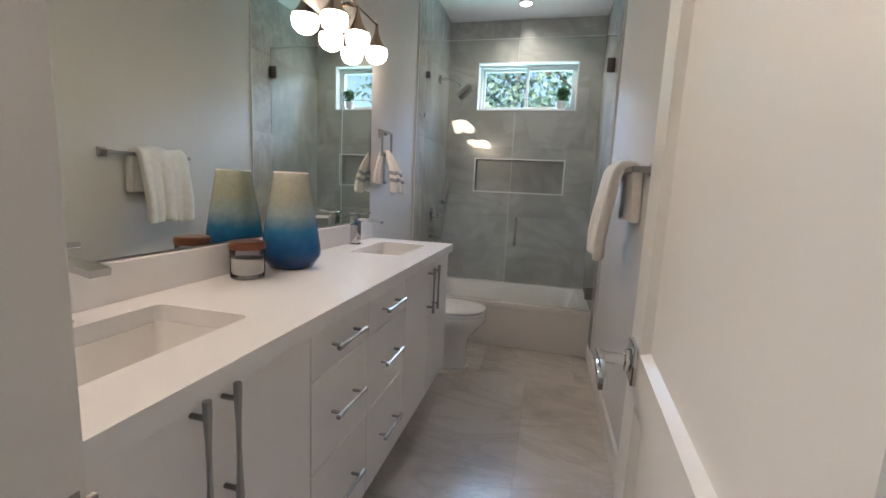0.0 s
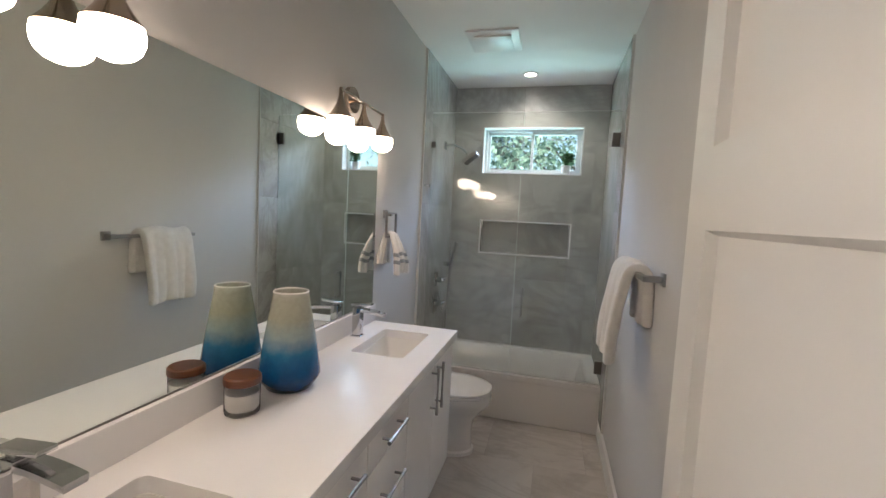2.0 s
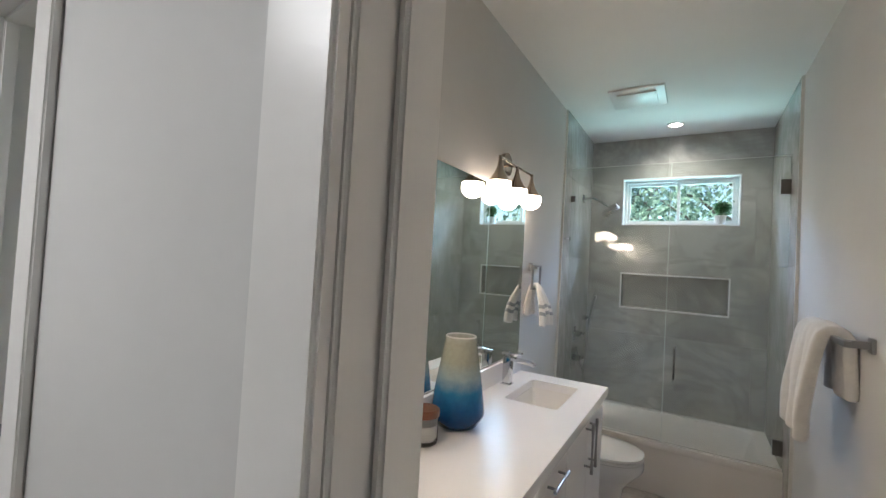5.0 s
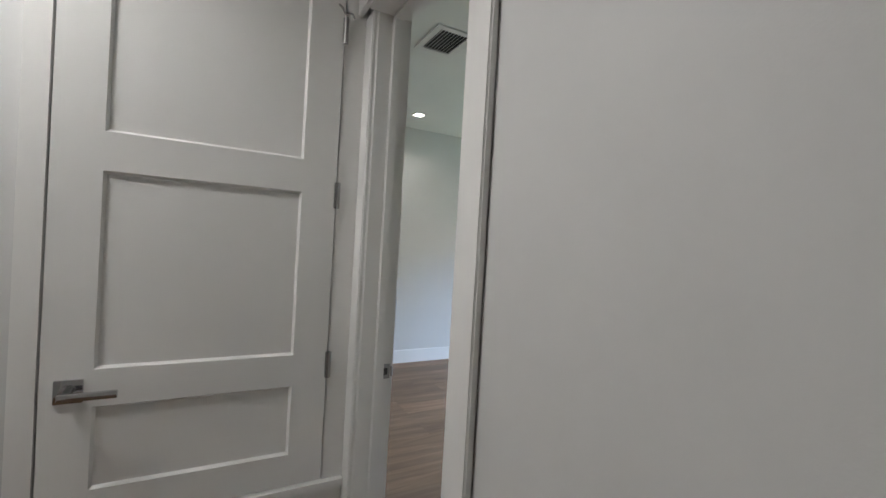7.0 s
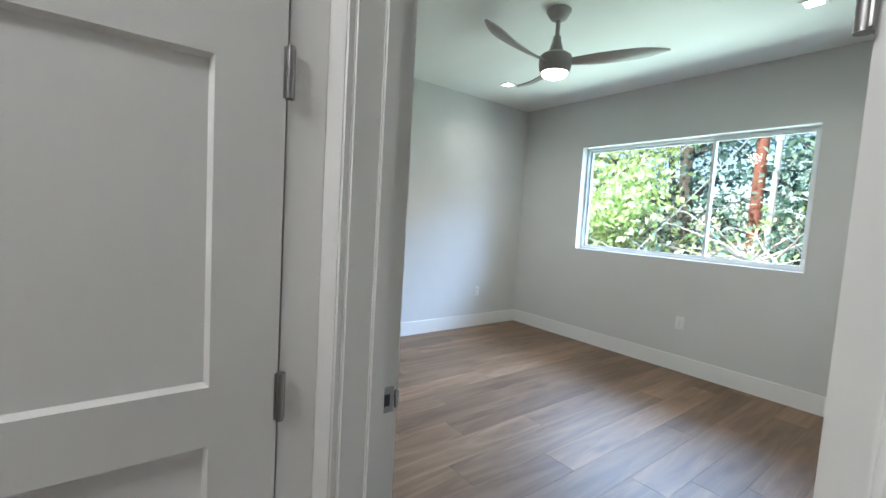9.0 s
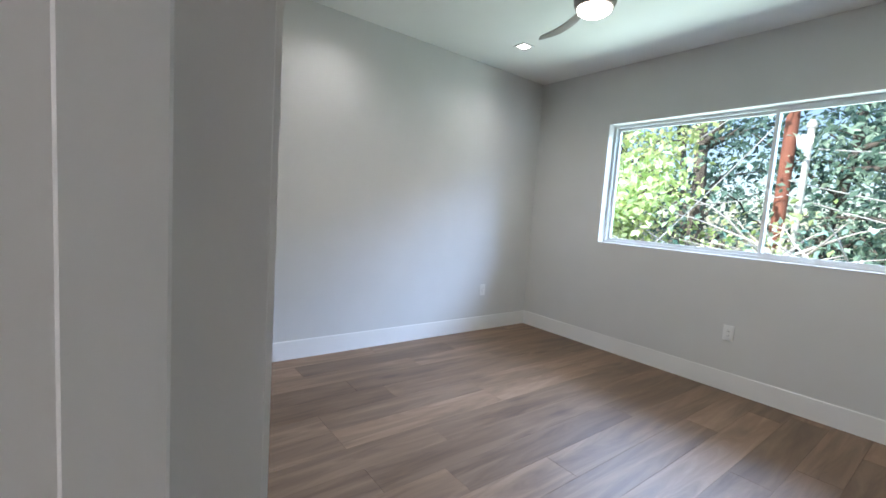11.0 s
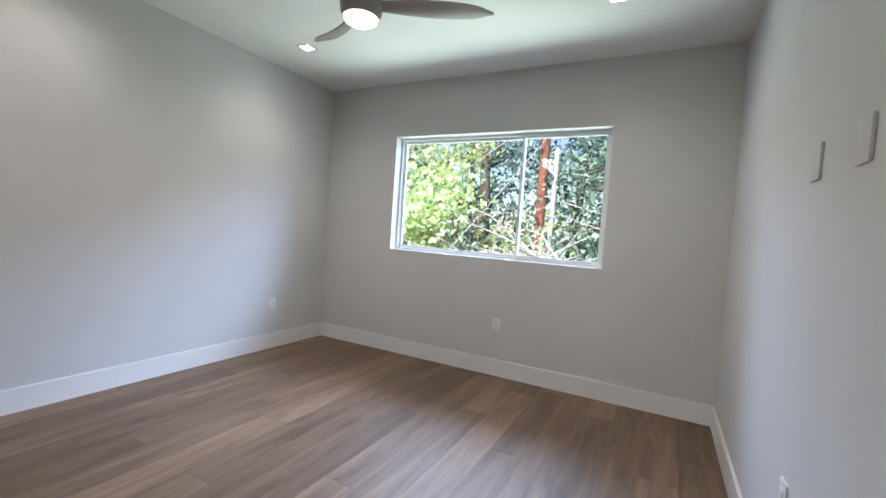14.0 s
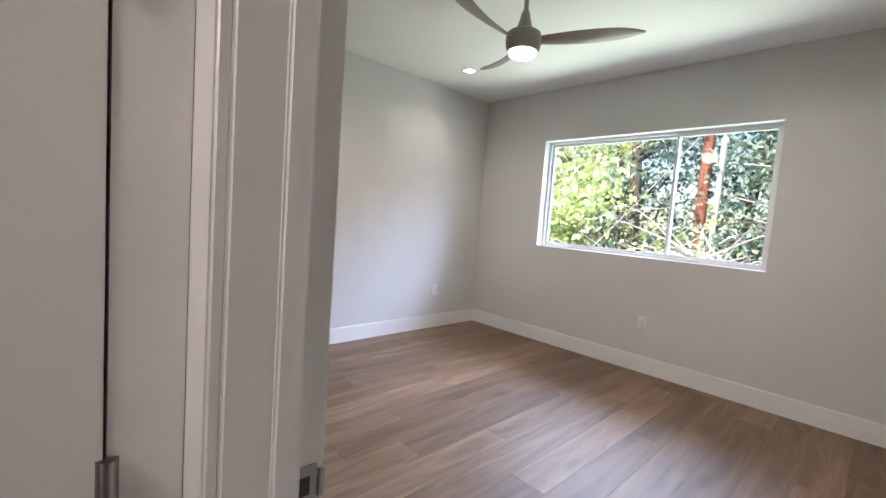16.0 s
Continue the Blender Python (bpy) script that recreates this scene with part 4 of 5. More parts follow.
def shaker_door(name, m, w, h, panels, label, lever_z, hinges, stile=0.112, deep=0.011, thick=0.036, kind=""):
    """A flat-panel door: free edge at x = 0, hinges at x = w, face on y = 0 looking to -y."""
    d = thing(name, m, label, "door", "", "structure")
    bm = bmesh.new()
    cells = [(0, stile, 0, thick, 0, h), (w - stile, w, 0, thick, 0, h)]
    z = 0
    for z0, z1 in sorted(panels):
        cells.append((stile, w - stile, 0, thick, z, z0))
        z = z1
    cells.append((stile, w - stile, 0, thick, z, h))
    for c in cells:
        box(bm, *c)
    bmesh.ops.remove_doubles(bm, verts=bm.verts[:], dist=1e-5)
    part("leaf", bm, TRIM, d, "", 30)
    for z0, z1 in panels:
        bm = bmesh.new()
        a, b = stile, w - stile
        e = 0.007
        front = [(a, 0.0005, z0), (b, 0.0005, z0), (b, 0.0005, z1), (a, 0.0005, z1)]
        back = [(a + e, deep, z0 + e), (b - e, deep, z0 + e), (b - e, deep, z1 - e), (a + e, deep, z1 - e)]
        f, k = [bm.verts.new(p) for p in front], [bm.verts.new(p) for p in back]
        for i in range(4):
            j = (i + 1) % 4
            bm.faces.new((f[i], f[j], k[j], k[i]))
        bm.faces.new(k)
        bmesh.ops.recalc_face_normals(bm, faces=bm.faces[:])
        part("panel", bm, TRIM, d)
    lever_set(d, 0.062, lever_z, 0.0)
    part("latch", soft_box(-0.004, 0.001, 0.006, 0.030, lever_z - 0.03, lever_z + 0.03, 0.001, 1), NICKEL, d)
    for hz in hinges:
        bm = bmesh.new()
        cyl(bm, (w + 0.004, -0.006, hz - 0.045), (w + 0.004, -0.006, hz + 0.045), 0.0068, None, 12)
        box(bm, w - 0.006, w + 0.003, -0.002, 0.0, hz - 0.044, hz + 0.044)
        box(bm, w + 0.005, w + 0.014, -0.002, 0.0, hz - 0.044, hz + 0.044)
        part("hinge", bm, NICKEL, d, "satin nickel hinge")
    return d


door_1 = shaker_door("door_1", pose(HX0 + 0.022, LD0 + 0.008, LZ0 + 0.004, 0, 0, 90), 0.747, LZ1 - LZ0 - 0.010, [(0.105, 0.336), (0.440, 0.986), (1.094, 1.640)],
            "closed white three-panel closet door raised above the floor", 0.385, (0.400, 0.984, 1.550))
bm = bmesh.new()
tube(bm, [(0.744, -0.010, 1.605), (0.730, -0.030, 1.610), (0.715, -0.040, 1.612)], 0.004, 8)
tube(bm, [(0.746, -0.010, 1.605), (0.765, -0.024, 1.602), (0.772, -0.030, 1.585)], 0.004, 8)
part("hinge_stop", bm, NICKEL, door_1, "hinge-pin door stop")
# flat frame and shelf-like sill round the raised closet door
fx = HX0
solid("door_frame_closet", boxes((fx - 0.05, fx + 0.018, LD1, HY + SETBACK - 0.019, LZ0, 2.36), (fx - 0.05, fx + 0.018, LD0 - 0.055, LD0, LZ0, 2.36), (fx - 0.05, fx + 0.018, LD0, LD1, LZ1, 2.36), (fx - 0.05, fx - 0.02, LD0, LD0 + 0.008, LZ0, LZ1), (fx - 0.05, fx - 0.02, LD1 - 0.008, LD1, LZ0, LZ1)), TRIM, "white flat frame round the closet door", "door frame")
solid("trim_closet_sill", boxes((fx, fx + 0.040, LD0 - 0.07, HY + SETBACK - 0.02, LZ0 - 0.024, LZ0 - 0.0005), (fx, fx + 0.018, LD0 - 0.055, HY + SETBACK - 0.02, 0.145, LZ0 - 0.024), (fx, fx + 0.026, LD0 - 0.07, HY + SETBACK - 0.02, 0.0, 0.145)), TRIM, "white painted sill board below the closet door", "trim")
shaker_door("door_2", pose(0.862, 1.168, 0.010, 0, 0, -93.5), 0.612, 2.105, [(0.19, 0.845), (0.930, 1.470), (1.577, 1.99)],
            "open white three-panel bathroom door", 0.905, (0.25, 1.85), 0.100, 0.014)
shaker_door("door_3", pose(-2.665, RYS + 0.012, 0.010, 0, 0, 180), 0.795, 2.105, [(0.19, 0.845), (0.948, 1.494), (1.602, 1.99)],
            "closed white three-panel bedroom closet door", 0.84, (0.31, 0.88, 1.47, 2.02), 0.112)
casing("trim_closet_bedroom", -3.468, -2.658, RYS, 1, DOOR_H, 0.075, 0.012)
shaker_door("door_4", pose(-0.574, 1.370, 0.010, 0, 0, -90), 0.632, 2.105, [(0.19, 0.845), (0.948, 1.494), (1.602, 1.99)],
            "open white three-panel bedroom door against the wall", 0.84, (0.31, 0.88, 1.47, 2.02), 0.112)

# strike plates in the jambs
for nm, x, y, z, s in (("strike_plate", RD0, 0.679, 0.900, 1), ("strike_plate", BD0, 0.572, 0.925, 1)):
    st = thing(nm, pose(x, y, z), "satin nickel strike plate in the door jamb", "strike plate", "strike plates")
    part("plate", soft_box(0.0003, 0.0022, -0.012, 0.018, -0.026, 0.026, 0.0008, 1), NICKEL, st)
    part("lip", soft_box(0.0003, 0.006, 0.020, 0.028, -0.018, 0.018, 0.001, 1), NICKEL, st)
    part("latch_hole", boxes((0.0022, 0.0027, -0.006, 0.009, -0.012, 0.012)), SLOT, st)


# ---------------------------------------------------------------- ceiling fan
def ceiling_fan():
    f = thing("ceiling_fan", pose(-2.335, 2.50, CL), "greige three-blade ceiling fan with a light", "ceiling fan")
    bm = bmesh.new()
    lathe(bm, [(0, -0.0005), (0.078, -0.0005), (0.079, -0.010), (0.052, -0.055), (0.032, -0.066), (0, -0.066)], 36)
    part("canopy", bm, FAN_PAINT, f)
    bm = bmesh.new()
    cyl(bm, (0, 0, -0.066), (0, 0, -0.19), 0.014)
    part("downrod", bm, FAN_PAINT, f)
    bm = bmesh.new()
    lathe(bm, [(0, -0.165), (0.024, -0.165), (0.030, -0.20), (0.048, -0.262), (0.050, -0.27), (0, -0.27)], 32)
    part("rod_cover", bm, FAN_PAINT, f)
    bm = bmesh.new()
    lathe(bm, [(0, -0.268), (0.075, -0.272), (0.100, -0.290), (0.106, -0.330), (0.100, -0.372), (0.090, -0.392), (0.082, -0.394), (0, -0.394)], 40)
    hub = part("motor_housing", bm, FAN_PAINT, f, "", 45)
    bm = bmesh.new()
    lathe(bm, [(0.083, -0.390), (0.079, -0.408), (0.055, -0.423), (0.025, -0.430), (0, -0.431)], 36)
    part("light_diffuser", bm, glow("fan_diffuser", (1.0, 0.88, 0.74), 9.0), f, "glowing opal diffuser", 60)
    for ang in (28, 148, 268):
        bm = bmesh.new()
        rows = []
        n = 18
        for i in range(n + 1):
            t = i / n
            r = 0.070 + 0.595 * t
            wid = (0.050 + 0.058 * math.sin(min(1, t * 1.5) * math.pi / 2)) * (1 if t < 0.72 else max(0.12, 1 - ((t - 0.72) / 0.28) ** 2 * 0.85))
            sweep = -0.05 * t + 0.12 * t * t
            pitch = radians(30) * (1 - t) + radians(4)
            zz = -0.330 + 0.060 * t * t - 0.020 * t
            row = []
            for j in range(7):
                u = j / 6 - 0.5
                row.append((r, sweep + u * wid * math.cos(pitch), zz - u * wid * math.sin(pitch) - 0.012 * (1 - 4 * u * u) * (1 - 0.5 * t)))
            rows.append(row)
        sheet(bm, rows)
        bmesh.ops.recalc_face_normals(bm, faces=bm.faces[:])
        bmesh.ops.solidify(bm, geom=bm.faces[:], thickness=0.007)
        bmesh.ops.rotate(bm, verts=bm.verts[:], cent=(0, 0, 0), matrix=Matrix.Rotation(radians(ang), 3, "Z"))
        part("blade", bm, FAN_PAINT, f, "", 50)


ceiling_fan()
for cx, cy in CANS_BED:
    can_light(cx, cy, True, "square recessed ceiling light in the bedroom")
for cx, cy in CANS_HALL:
    can_light(cx, cy, False, "round recessed ceiling light in the hall")

reg = thing("air_vent", pose(-2.20, 1.355, CL), "white louvred ceiling air vent", "air vent")
part("frame", boxes((-0.175, -0.135, -0.135, 0.135, -0.010, -0.0005), (0.135, 0.175, -0.135, 0.135, -0.010, -0.0005), (-0.135, 0.135, -0.135, -0.098, -0.010, -0.0005), (-0.135, 0.135, 0.098, 0.135, -0.010, -0.0005)), PLATE, reg)
part("backing", boxes((-0.135, 0.135, -0.098, 0.098, -0.0015, -0.0005)), SLOT, reg, "dark duct opening")
for k in range(9):
    bm = boxes((-0.134, 0.134, -0.0085, 0.0085, -0.0006, 0.0006))
    bmesh.ops.transform(bm, matrix=Matrix.Translation((0, -0.087 + 0.0218 * k, -0.0075)) @ Matrix.Rotation(radians(38), 4, "X"), verts=bm.verts[:])
    part("slat", bm, PLATE, reg)


# ---------------------------------------------------------------- plates on the walls
def outlet(m, label, blank=False, group="wall outlets"):
    """A wall plate in the xz plane facing -y."""
    o = thing("wall_outlet" if not blank else "wall_plate", m, label, "outlet" if not blank else "wall plate", group)
    part("plate", soft_box(-0.036, 0.036, -0.007, -0.0005, -0.058, 0.058, 0.003), PLATE, o)
    if not blank:
        part("insert", soft_box(-0.017, 0.017, -0.0095, -0.007, -0.034, 0.034, 0.0012, 1), PLATE, o)
        for z in (-0.017, 0.017):
            part("socket_slots", boxes((-0.007, -0.005, -0.0099, -0.0095, z - 0.004, z + 0.004), (0.005, 0.007, -0.0099, -0.0095, z - 0.005, z + 0.005), (-0.002, 0.002, -0.0099, -0.0095, z - 0.011, z - 0.007)), SLOT, o)
    return o


outlet(pose(-2.155, RYN, 0.440), "white wall outlet below the window")
outlet(pose(RX0, 3.625, 0.422, 0, 0, 90), "white wall outlet near the corner")
outlet(pose(RX0, 1.322, 0.362, 0, 0, 90), "white wall outlet above the baseboard")
outlet(pose(RX1, 2.50, 0.455, 0, 0, -90), "white wall outlet with a cover on the east wall")


def blank_box(y, z):
    b = thing("cable_plate", pose(RX1, y, z, 0, 0, -90), "wall-coloured blank cable plate high on the wall", "wall plate", "cable plates")
    part("plate", soft_box(-0.040, 0.040, -0.009, -0.0005, -0.055, 0.055, 0.002), WALL, b)
    part("gasket", boxes((-0.037, 0.037, -0.0005, -0.0001, -0.052, 0.052)), SLOT, b)


blank_box(2.50, 1.505)
blank_box(2.15, 1.495)

# thermostat and switches beside the bedroom door
th = thing("thermostat", pose(-1.80, RYS, 1.150, 0, 0, 180), "small white box thermostat beside the door", "thermostat")
part("base", soft_box(-0.055, 0.055, -0.006, -0.0005, -0.045, 0.045, 0.002), PLATE, th)
part("cover", soft_box(-0.050, 0.050, -0.034, -0.006, -0.041, 0.041, 0.005), PLATE, th)
sw = thing("light_switch", pose(-1.59, RYS, 1.000, 0, 0, 180), "white double rocker light switch beside the door", "light switch")
part("plate", soft_box(-0.058, 0.058, -0.007, -0.0005, -0.060, 0.060, 0.003), PLATE, sw)
for x in (-0.023, 0.023):
    bm = soft_box(-0.0165, 0.0165, -0.012, -0.006, -0.034, 0.034, 0.0015, 1)
    bmesh.ops.rotate(bm, verts=bm.verts[:], cent=(0, -0.007, 0), matrix=Matrix.Rotation(radians(5), 3, "X"))
    bmesh.ops.translate(bm, verts=bm.verts[:], vec=(x, 0, 0))
    part("rocker", bm, PLATE, sw)
sw2 = thing("light_switch", pose(-2.42, RYS, 1.03, 0, 0, 180), "white single rocker light switch by the closet", "light switch")
part("plate", soft_box(-0.036, 0.036, -0.007, -0.0005, -0.060, 0.060, 0.003), PLATE, sw2)
part("rocker", soft_box(-0.0165, 0.0165, -0.011, -0.006, -0.034, 0.034, 0.0015, 1), PLATE, sw2)

# ---------------------------------------------------------------- outdoors
GZ = -3.2
gbm = bmesh.new()
bmesh.ops.create_grid(gbm, x_segments=60, y_segments=60, size=1500)
for v in gbm.verts:
    v.co.z = GZ + noise.noise(v.co * 0.01) * 1.2
solid("ground", gbm, GROUND, "leaf-strewn sloping ground", "ground")


def limb_paths(rng, base, height, spread, count, r):
    """A leaning trunk and its limbs, as lists of points and radii."""
    out = []
    trunk = [Vector(base)]
    lean = Vector((rng.uniform(-0.12, 0.12), rng.uniform(-0.1, 0.1), 1))
    for k in range(7):
        trunk.append(trunk[-1] + (lean + Vector((rng.gauss(0, 0.07), rng.gauss(0, 0.07), 0))) * height / 7)
    out.append((trunk, [r * (1 - 0.75 * k / 7) for k in range(8)]))
    tips = [trunk[-1]]
    for k in range(count):
        s = trunk[rng.randint(2, 6)]
        a = rng.uniform(0, 6.28)
        d = Vector((math.cos(a), math.sin(a), rng.uniform(0.1, 0.7)))
        pts = [s]
        for j in range(5):
            pts.append(pts[-1] + (d + Vector((rng.gauss(0, 0.25), rng.gauss(0, 0.25), rng.gauss(0, 0.2)))) * spread / 5)
        out.append((pts, [r * 0.36 * (1 - 0.85 * j / 5) for j in range(6)]))
        tips += pts[2:]
    return out, tips


def tree(seed, x, y, height, spread, r, leaves, size, bark_mat, leaf_m, label, limbs=12, puff=0.7):
    rng = random.Random(seed)
    t = thing("tree", pose(x, y, GZ), label, "tree", "trees outside")
    paths, tips = limb_paths(rng, (0, 0, -0.3), height, spread, limbs, r)
    bm = bmesh.new()
    for pts, rad in paths:
        tube(bm, pts, rad, 8)
    part("trunk", bm, bark_mat, t)
    if leaves:
        bm = bmesh.new()
        leaf_cloud(bm, tips, leaves, puff, size, rng, 0.8)
        part("crown", bm, leaf_m, t, "", None)
    return t


tree(11, -7.2, 10.0, 6.6, 1.7, 0.15, 7000, 0.165, BARK, LEAF_LIME, "leafy lime-green tree in sunlight", 18, 0.62)
tree(12, -9.9, 12.0, 7.5, 2.4, 0.18, 9000, 0.19, BARK, LEAF_LIME, "leafy lime-green tree in sunlight", 16, 0.75)
tree(13, -6.9, 16.0, 13.0, 2.6, 0.34, 3600, 0.16, BARK, LEAF_DARK, "tall dark-leaved tree with a bare trunk", 14, 0.8)
tree(14, -8.2, 19.0, 11.0, 3.4, 0.26, 1500, 0.2, BARK, LEAF_DARK, "dark-leaved tree behind the pole", 16, 1.0)
tree(15, -4.4, 15.5, 9.5, 2.8, 0.2, 5000, 0.19, BARK, LEAF_DARK, "dark-leaved tree behind the pole", 16, 0.85)
tree(16, -11.5, 19.0, 11.0, 3.6, 0.3, 2800, 0.22, BARK, LEAF_MID, "broad green tree farther back", 16, 1.1)
tree(17, 1.6, 11.5, 8.5, 2.3, 0.18, 5000, 0.15, BARK, LEAF_MID, "leafy green tree beyond the shower window", 16, 0.75)
tree(18, -0.9, 12.5, 8.6, 2.3, 0.16, 4500, 0.15, BARK, LEAF_MID, "leafy green tree beyond the shower window", 16, 0.8)
tree(19, -3.5, 10.2, 4.9, 1.7, 0.105, 500, 0.14, PALE_BARK, LEAF_MID, "pale bare-branched shrub under the pole", 44, 0.5)
tree(20, -5.2, 10.8, 4.6, 1.6, 0.09, 1100, 0.15, PALE_BARK, LEAF_LIME, "pale thin-branched shrub with few leaves", 30, 0.5)
tree(23, -2.5, 24.0, 12.0, 4.5, 0.3, 1500, 0.3, BARK, LEAF_DARK, "dark tree farther back", 16, 1.4)
tree(24, 3.5, 24.0, 13.0, 4.5, 0.3, 1800, 0.3, BARK, LEAF_DARK, "dark tree farther back", 16, 1.4)
tree(26, -4.6, 9.4, 4.1, 1.9, 0.085, 400, 0.13, PALE_BARK, LEAF_LIME, "pale tangled bare-branched shrub", 40, 0.45)
tree(27, -2.6, 9.6, 4.4, 1.8, 0.085, 300, 0.13, PALE_BARK, LEAF_MID, "pale tangled bare-branched shrub", 40, 0.45)
tree(25, -2.4, 13.2, 7.2, 2.2, 0.20, 4200, 0.17, BARK, LEAF_MID, "leafy green tree beside the pole", 16, 0.7)

pole = thing("utility_pole", pose(-3.95, 12.0, GZ - 0.3), "reddish wooden utility pole among the trees", "utility pole")
bm = bmesh.new()
tube(bm, [(0, 0, 0), (0.02, 0, 4), (0.05, 0, 10)], [0.145, 0.13, 0.11], 16)
part("post", bm, POLE_WOOD, pole)
part("crossarm", boxes((-1.1, 1.2, -0.06, 0.06, 8.2, 8.32)), POLE_WOOD, pole)
part("pole_box", soft_box(-0.14, 0.10, -0.32, -0.17, 4.05, 4.40, 0.02), PALE_METAL, pole, "pale grey service box")
pipe = thing("service_mast", pose(-3.56, 11.4, GZ - 0.3), "pale metal service mast beside the pole", "pole")
bm = bmesh.new()
tube(bm, [(0, 0, 0), (0.05, 0, 3), (0.12, 0, 6.85)], 0.06, 14)
part("mast", bm, PALE_METAL, pipe)
bm = bmesh.new()
lathe(bm, [(0, 6.82), (0.085, 6.82), (0.085, 6.90), (0.04, 6.98), (0, 6.98)], 16, (0.12, 0, 0))
part("cap", bm, PALE_METAL, pipe)


def cable(a, b, sag, r=0.014):
    c = thing("overhead_cable", pose(*a), "thin overhead cable among the trees", "cable", "overhead cables")
    d = Vector(b) - Vector(a)
    bm = bmesh.new()
    tube(bm, [d * (k / 14) + Vector((0, 0, -4 * sag * (k / 14) * (1 - k / 14))) for k in range(15)], r, 6)
    part("wire", bm, WIRE, c)


for a, b, s in (((-3.8, 11.85, 2.35), (4.0, 9.0, 1.2), 0.35), ((-3.8, 11.85, 2.05), (4.0, 9.5, 0.7), 0.4), ((-3.8, 11.85, 4.2), (5.0, 12.0, 3.6), 0.3), ((-3.85, 11.85, 4.6), (-9.0, 9.5, 0.4), 0.15),
                ((-3.85, 11.8, 2.0), (-10.0, 10.0, 1.6), 0.2), ((-3.85, 11.85, 4.5), (-14.0, 14.0, 5.2), 0.3), ((-3.3, 11.4, 2.9), (5.0, 8.5, 2.4), 0.3), ((-3.85, 11.85, 3.9), (-6.5, 8.5, -1.0), 0.1)):
    cable(a, b, s)

# outside skin of the house round the windows
solid("facade", boxes((-4.6, -3.40, 4.51, 4.60, GZ - 0.5, 3.0), (-1.26, -0.06, 4.51, 4.60, GZ - 0.5, 3.0), (0.93, 1.6, 4.51, 4.60, GZ - 0.5, 3.0), (-3.40, -1.26, 4.51, 4.60, GZ - 0.5, 0.94), (-3.40, -1.26, 4.51, 4.60, 2.19, 3.0), (-0.06, 0.93, 4.51, 4.60, GZ - 0.5, 1.82), (-0.06, 0.93, 4.51, 4.60, 2.36, 3.0)), STUCCO, "plain stucco outside wall", "facade")

# ---------------------------------------------------------------- tiles and planks
TT = 0.012


def cut(rect, holes):
    """What is left of a rectangle (u0, u1, v0, v1) once the holes are taken out of it."""
    rest = [rect]
    for h0, h1, k0, k1 in holes:
        out = []
        for u0, u1, v0, v1 in rest:
            a, b, c, d = max(u0, h0), min(u1, h1), max(v0, k0), min(v1, k1)
            if a >= b or c >= d:
                out.append((u0, u1, v0, v1))
                continue
            out += [r for r in ((u0, a, v0, v1), (b, u1, v0, v1), (a, b, v0, c), (a, b, d, v1)) if r[1] - r[0] > 1e-4 and r[3] - r[2] > 1e-4]
        rest = out
    return rest


def tile_field(parent, axis, at, u0, u1, v0, v1, tw, th, holes, mat, name="tile", gap=0.0006, t=TT, shift=0.5):
    """Tiles on a plane: axis x or y for walls (u runs along the other, v up), z for a floor."""
    row, v = 0, v0
    while v < v1 - 0.01:
        u = u0 - (tw * shift if row % 2 else 0)
        while u < u1 - 0.01:
            rect = (max(u, u0) + gap, min(u + tw, u1) - gap, v + gap, min(v + th, v1) - gap)
            if rect[1] - rect[0] > 0.02:
                bm = bmesh.new()
                for a, b, c, d in cut(rect, holes):
                    if axis == "y":
                        box(bm, a, b, at - t, at, c, d)
                    elif axis == "x":
                        box(bm, at, at + t, a, b, c, d)
                    else:
                        box(bm, a, b, c, d, at - t, at)
                if bm.verts:
                    ob = new(name, finish(name, bm, mat))
                    ob.parent = parent
                else:
                    bm.free()
            u += tw
        row, v = row + 1, v + th


tile_n = tagged(new("wall_tiles_north"), "grey stone-look shower tiles", "wall tiles", "", "structure")
tile_field(tile_n, "y", BYN + TT, BX0 + TT, BX1 - TT, TZ, CL, 1.22, 0.61, [(VX0, VX1, VZ0, VZ1), (NX0, NX1, NZ0, NZ1)], TILE)
tile_w = tagged(new("wall_tiles_west"), "grey stone-look shower tiles", "wall tiles", "", "structure")
tile_field(tile_w, "x", BX0, 3.335, BYN, TZ, CL, 1.22, 0.61, [], TILE)
tile_field(tile_w, "x", BX0, 3.335, TY0, 0.0, TZ, 1.22, 0.61, [], TILE)
tile_e = tagged(new("wall_tiles_east"), "grey stone-look shower tiles", "wall tiles", "", "structure")
tile_field(tile_e, "x", BX1 - TT, 3.300, BYN, TZ, CL, 1.22, 0.61, [], TILE)
tile_field(tile_e, "x", BX1 - TT, 3.300, TY0 - 0.008, 0.0, TZ, 1.22, 0.61, [], TILE)
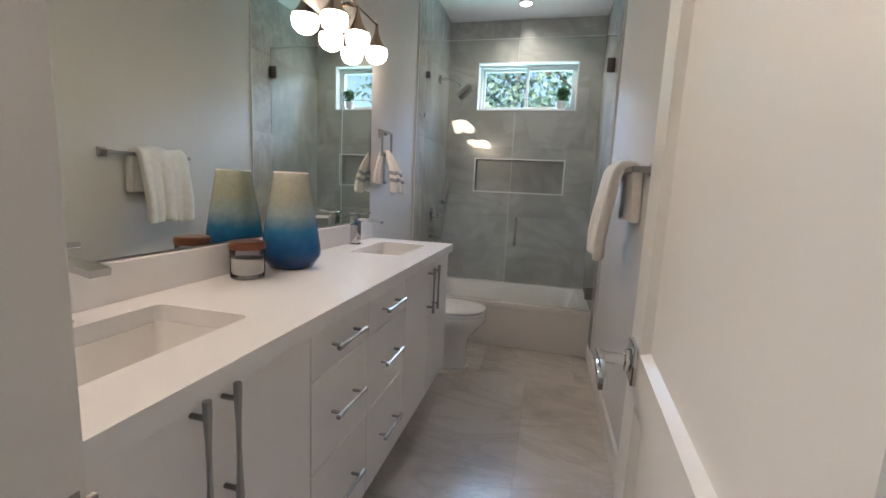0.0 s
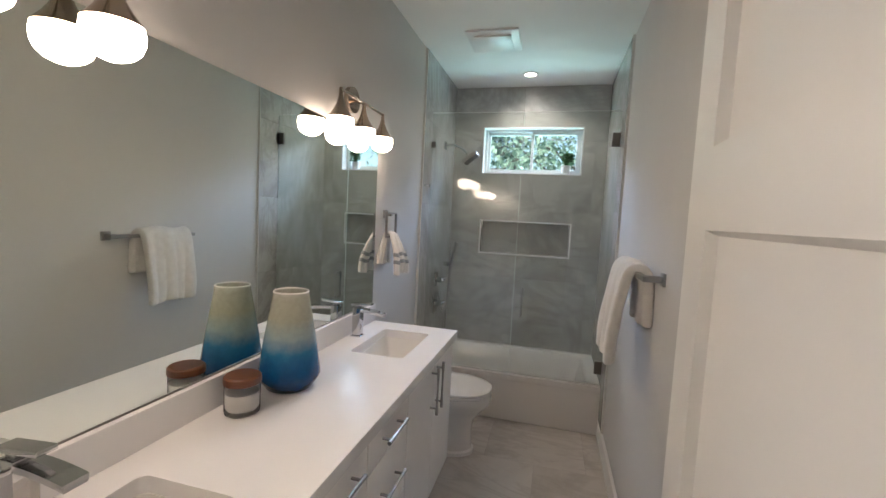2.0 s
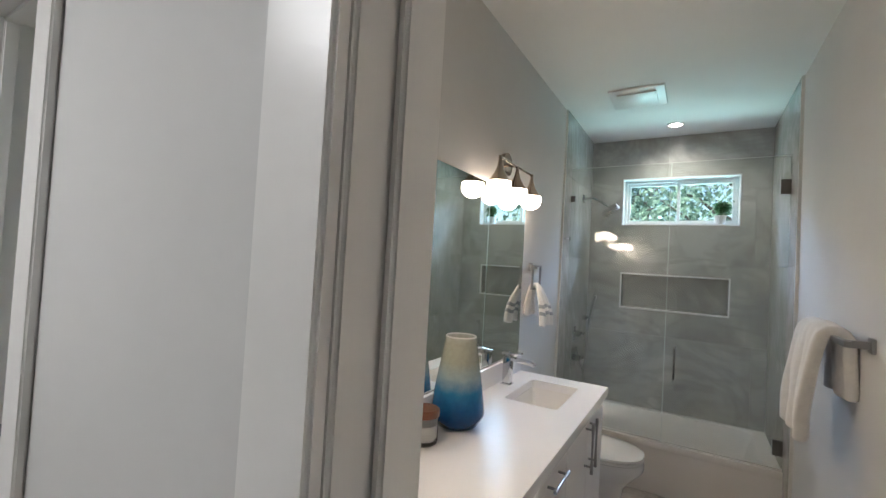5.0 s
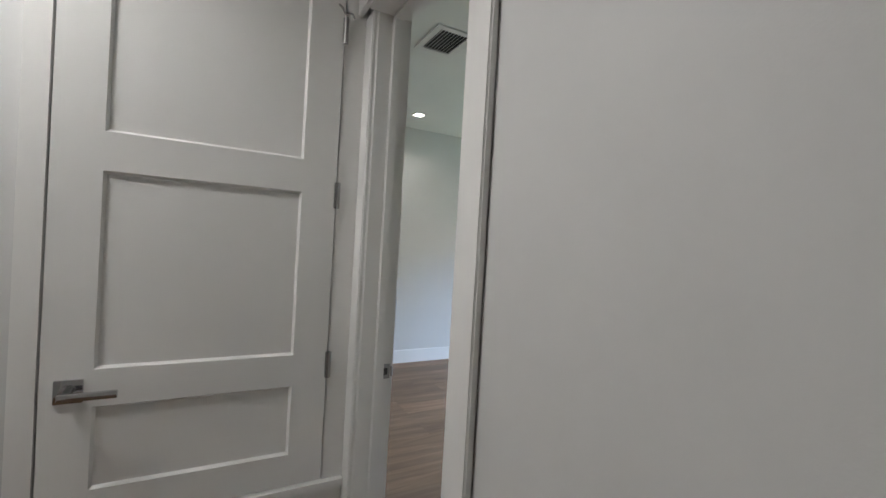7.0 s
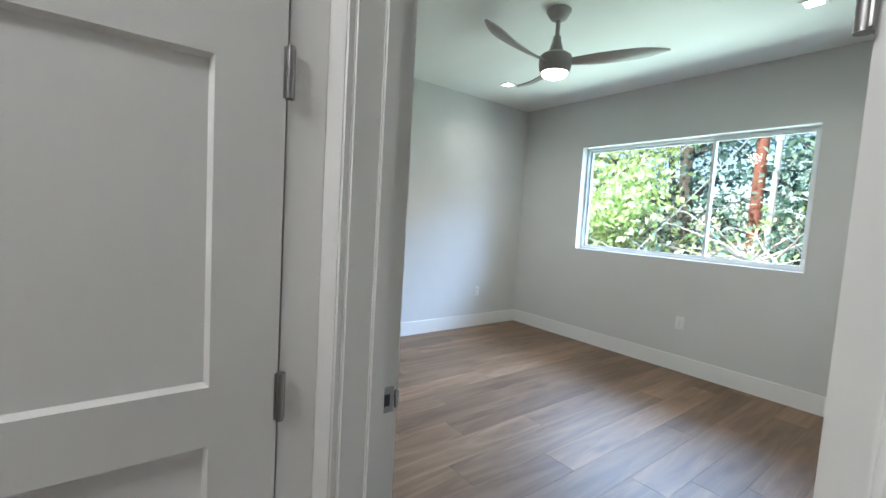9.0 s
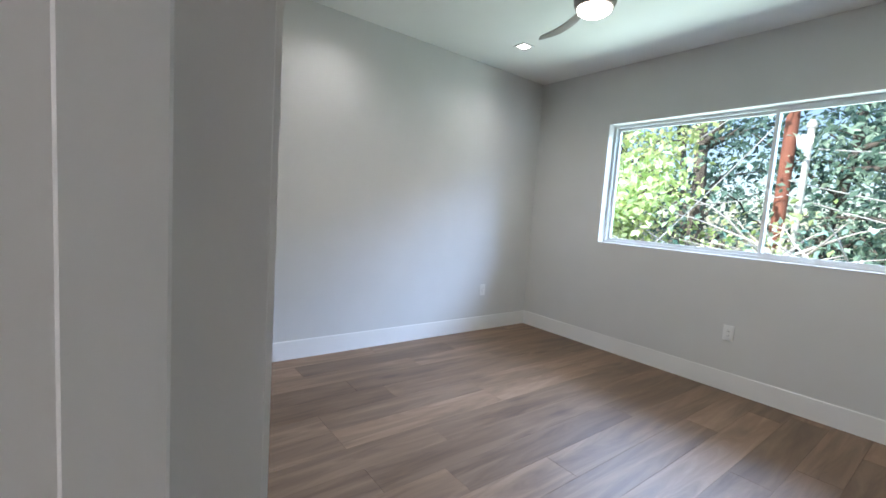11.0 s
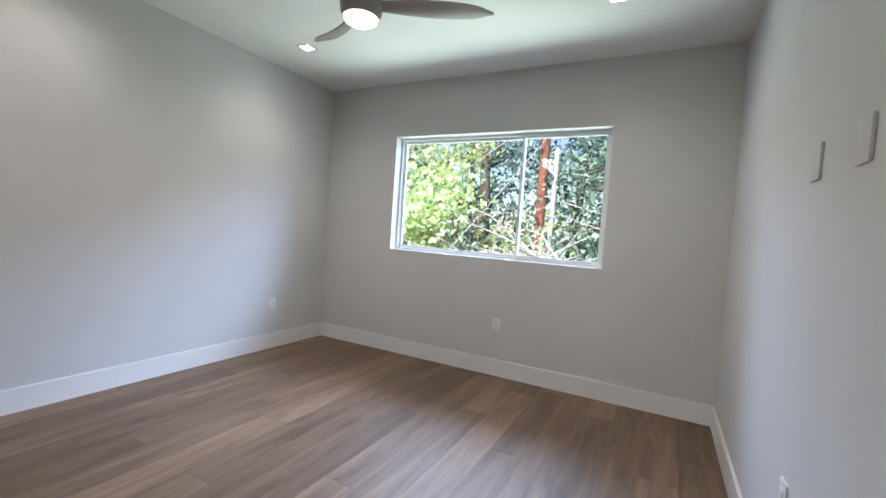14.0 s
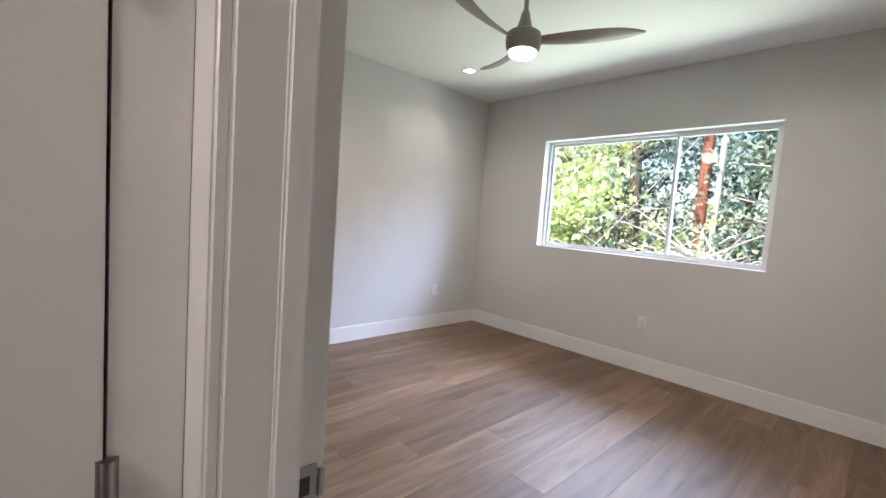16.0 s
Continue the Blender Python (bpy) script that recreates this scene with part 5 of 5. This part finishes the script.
# recessed shower niche, lined with the same tile, and its pale edge trim
niche = solid("niche_lining", boxes((NX0, NX0 + 0.004, BYN + 0.001, BYN + 0.098, NZ0, NZ1), (NX1 - 0.004, NX1, BYN + 0.001, BYN + 0.098, NZ0, NZ1), (NX0 + 0.004, NX1 - 0.004, BYN + 0.001, BYN + 0.098, NZ1 - 0.004, NZ1), (NX0 + 0.004, NX1 - 0.004, BYN + 0.001, BYN + 0.098, NZ0, NZ0 + 0.004), (NX0 + 0.004, NX1 - 0.004, BYN + 0.094, BYN + 0.098, NZ0 + 0.004, NZ1 - 0.004)), TILE, "grey tiled shower niche", "niche")
solid("trim_niche", boxes((NX0 - 0.008, NX0 + 0.004, BYN - 0.004, BYN + 0.0005, NZ0 - 0.008, NZ1 + 0.008), (NX1 - 0.004, NX1 + 0.008, BYN - 0.004, BYN + 0.0005, NZ0 - 0.008, NZ1 + 0.008), (NX0 + 0.004, NX1 - 0.004, BYN - 0.004, BYN + 0.0005, NZ1 - 0.004, NZ1 + 0.008), (NX0 + 0.004, NX1 - 0.004, BYN - 0.004, BYN + 0.0005, NZ0 - 0.008, NZ0 + 0.004)), QUARTZ, "pale edge trim round the niche", "trim")
solid("trim_tile_edge", boxes((BX0, BX0 + TT + 0.003, 3.328, 3.335, 0.0, CL), (BX1 - TT - 0.003, BX1, 3.293, 3.300, 0.0, CL)), PALE_METAL, "thin metal tile edge", "trim")

tile_field(bath_floor, "z", 0.0, BX0 + 0.001, BX1 - 0.001, BYW - 0.05, TY0, 0.61, 1.22, [], FLOOR_TILE, "floor_tile", 0.0006, 0.004)

prng = random.Random(21)
PW = 0.19


def plank_row(x0, x1, y0, y1):
    y = y0 - prng.uniform(0.1, 1.1)
    while y < y1:
        ln = prng.choice((1.1, 1.35, 1.6, 1.9))
        a, b = max(y, y0) + 0.0006, min(y + ln, y1) - 0.0006
        if b - a > 0.03:
            bm = bmesh.new()
            box(bm, -(x1 - x0) / 2 + 0.0003, (x1 - x0) / 2 - 0.0003, -(b - a) / 2, (b - a) / 2, -0.012, 0)
            bmesh.ops.bevel(bm, geom=[e for e in bm.edges if all(v.co.z > -0.001 for v in e.verts)], offset=0.0005, segments=1, affect="EDGES")
            ob = new("plank", finish("plank", bm, OAK))
            ob.location = ((x0 + x1) / 2, (a + b) / 2, 0)
            ob.parent = floor
        y += ln


k = 0
while RX0 + k * PW < HX1:
    xa, xb = RX0 + k * PW, RX0 + (k + 1) * PW
    mid = (xa + xb) / 2
    plank_row(xa, xb, RYS - 0.01 if mid < HX0 - 0.02 else HYS, RYN if xa < RX1 else 0.54)
    k += 1
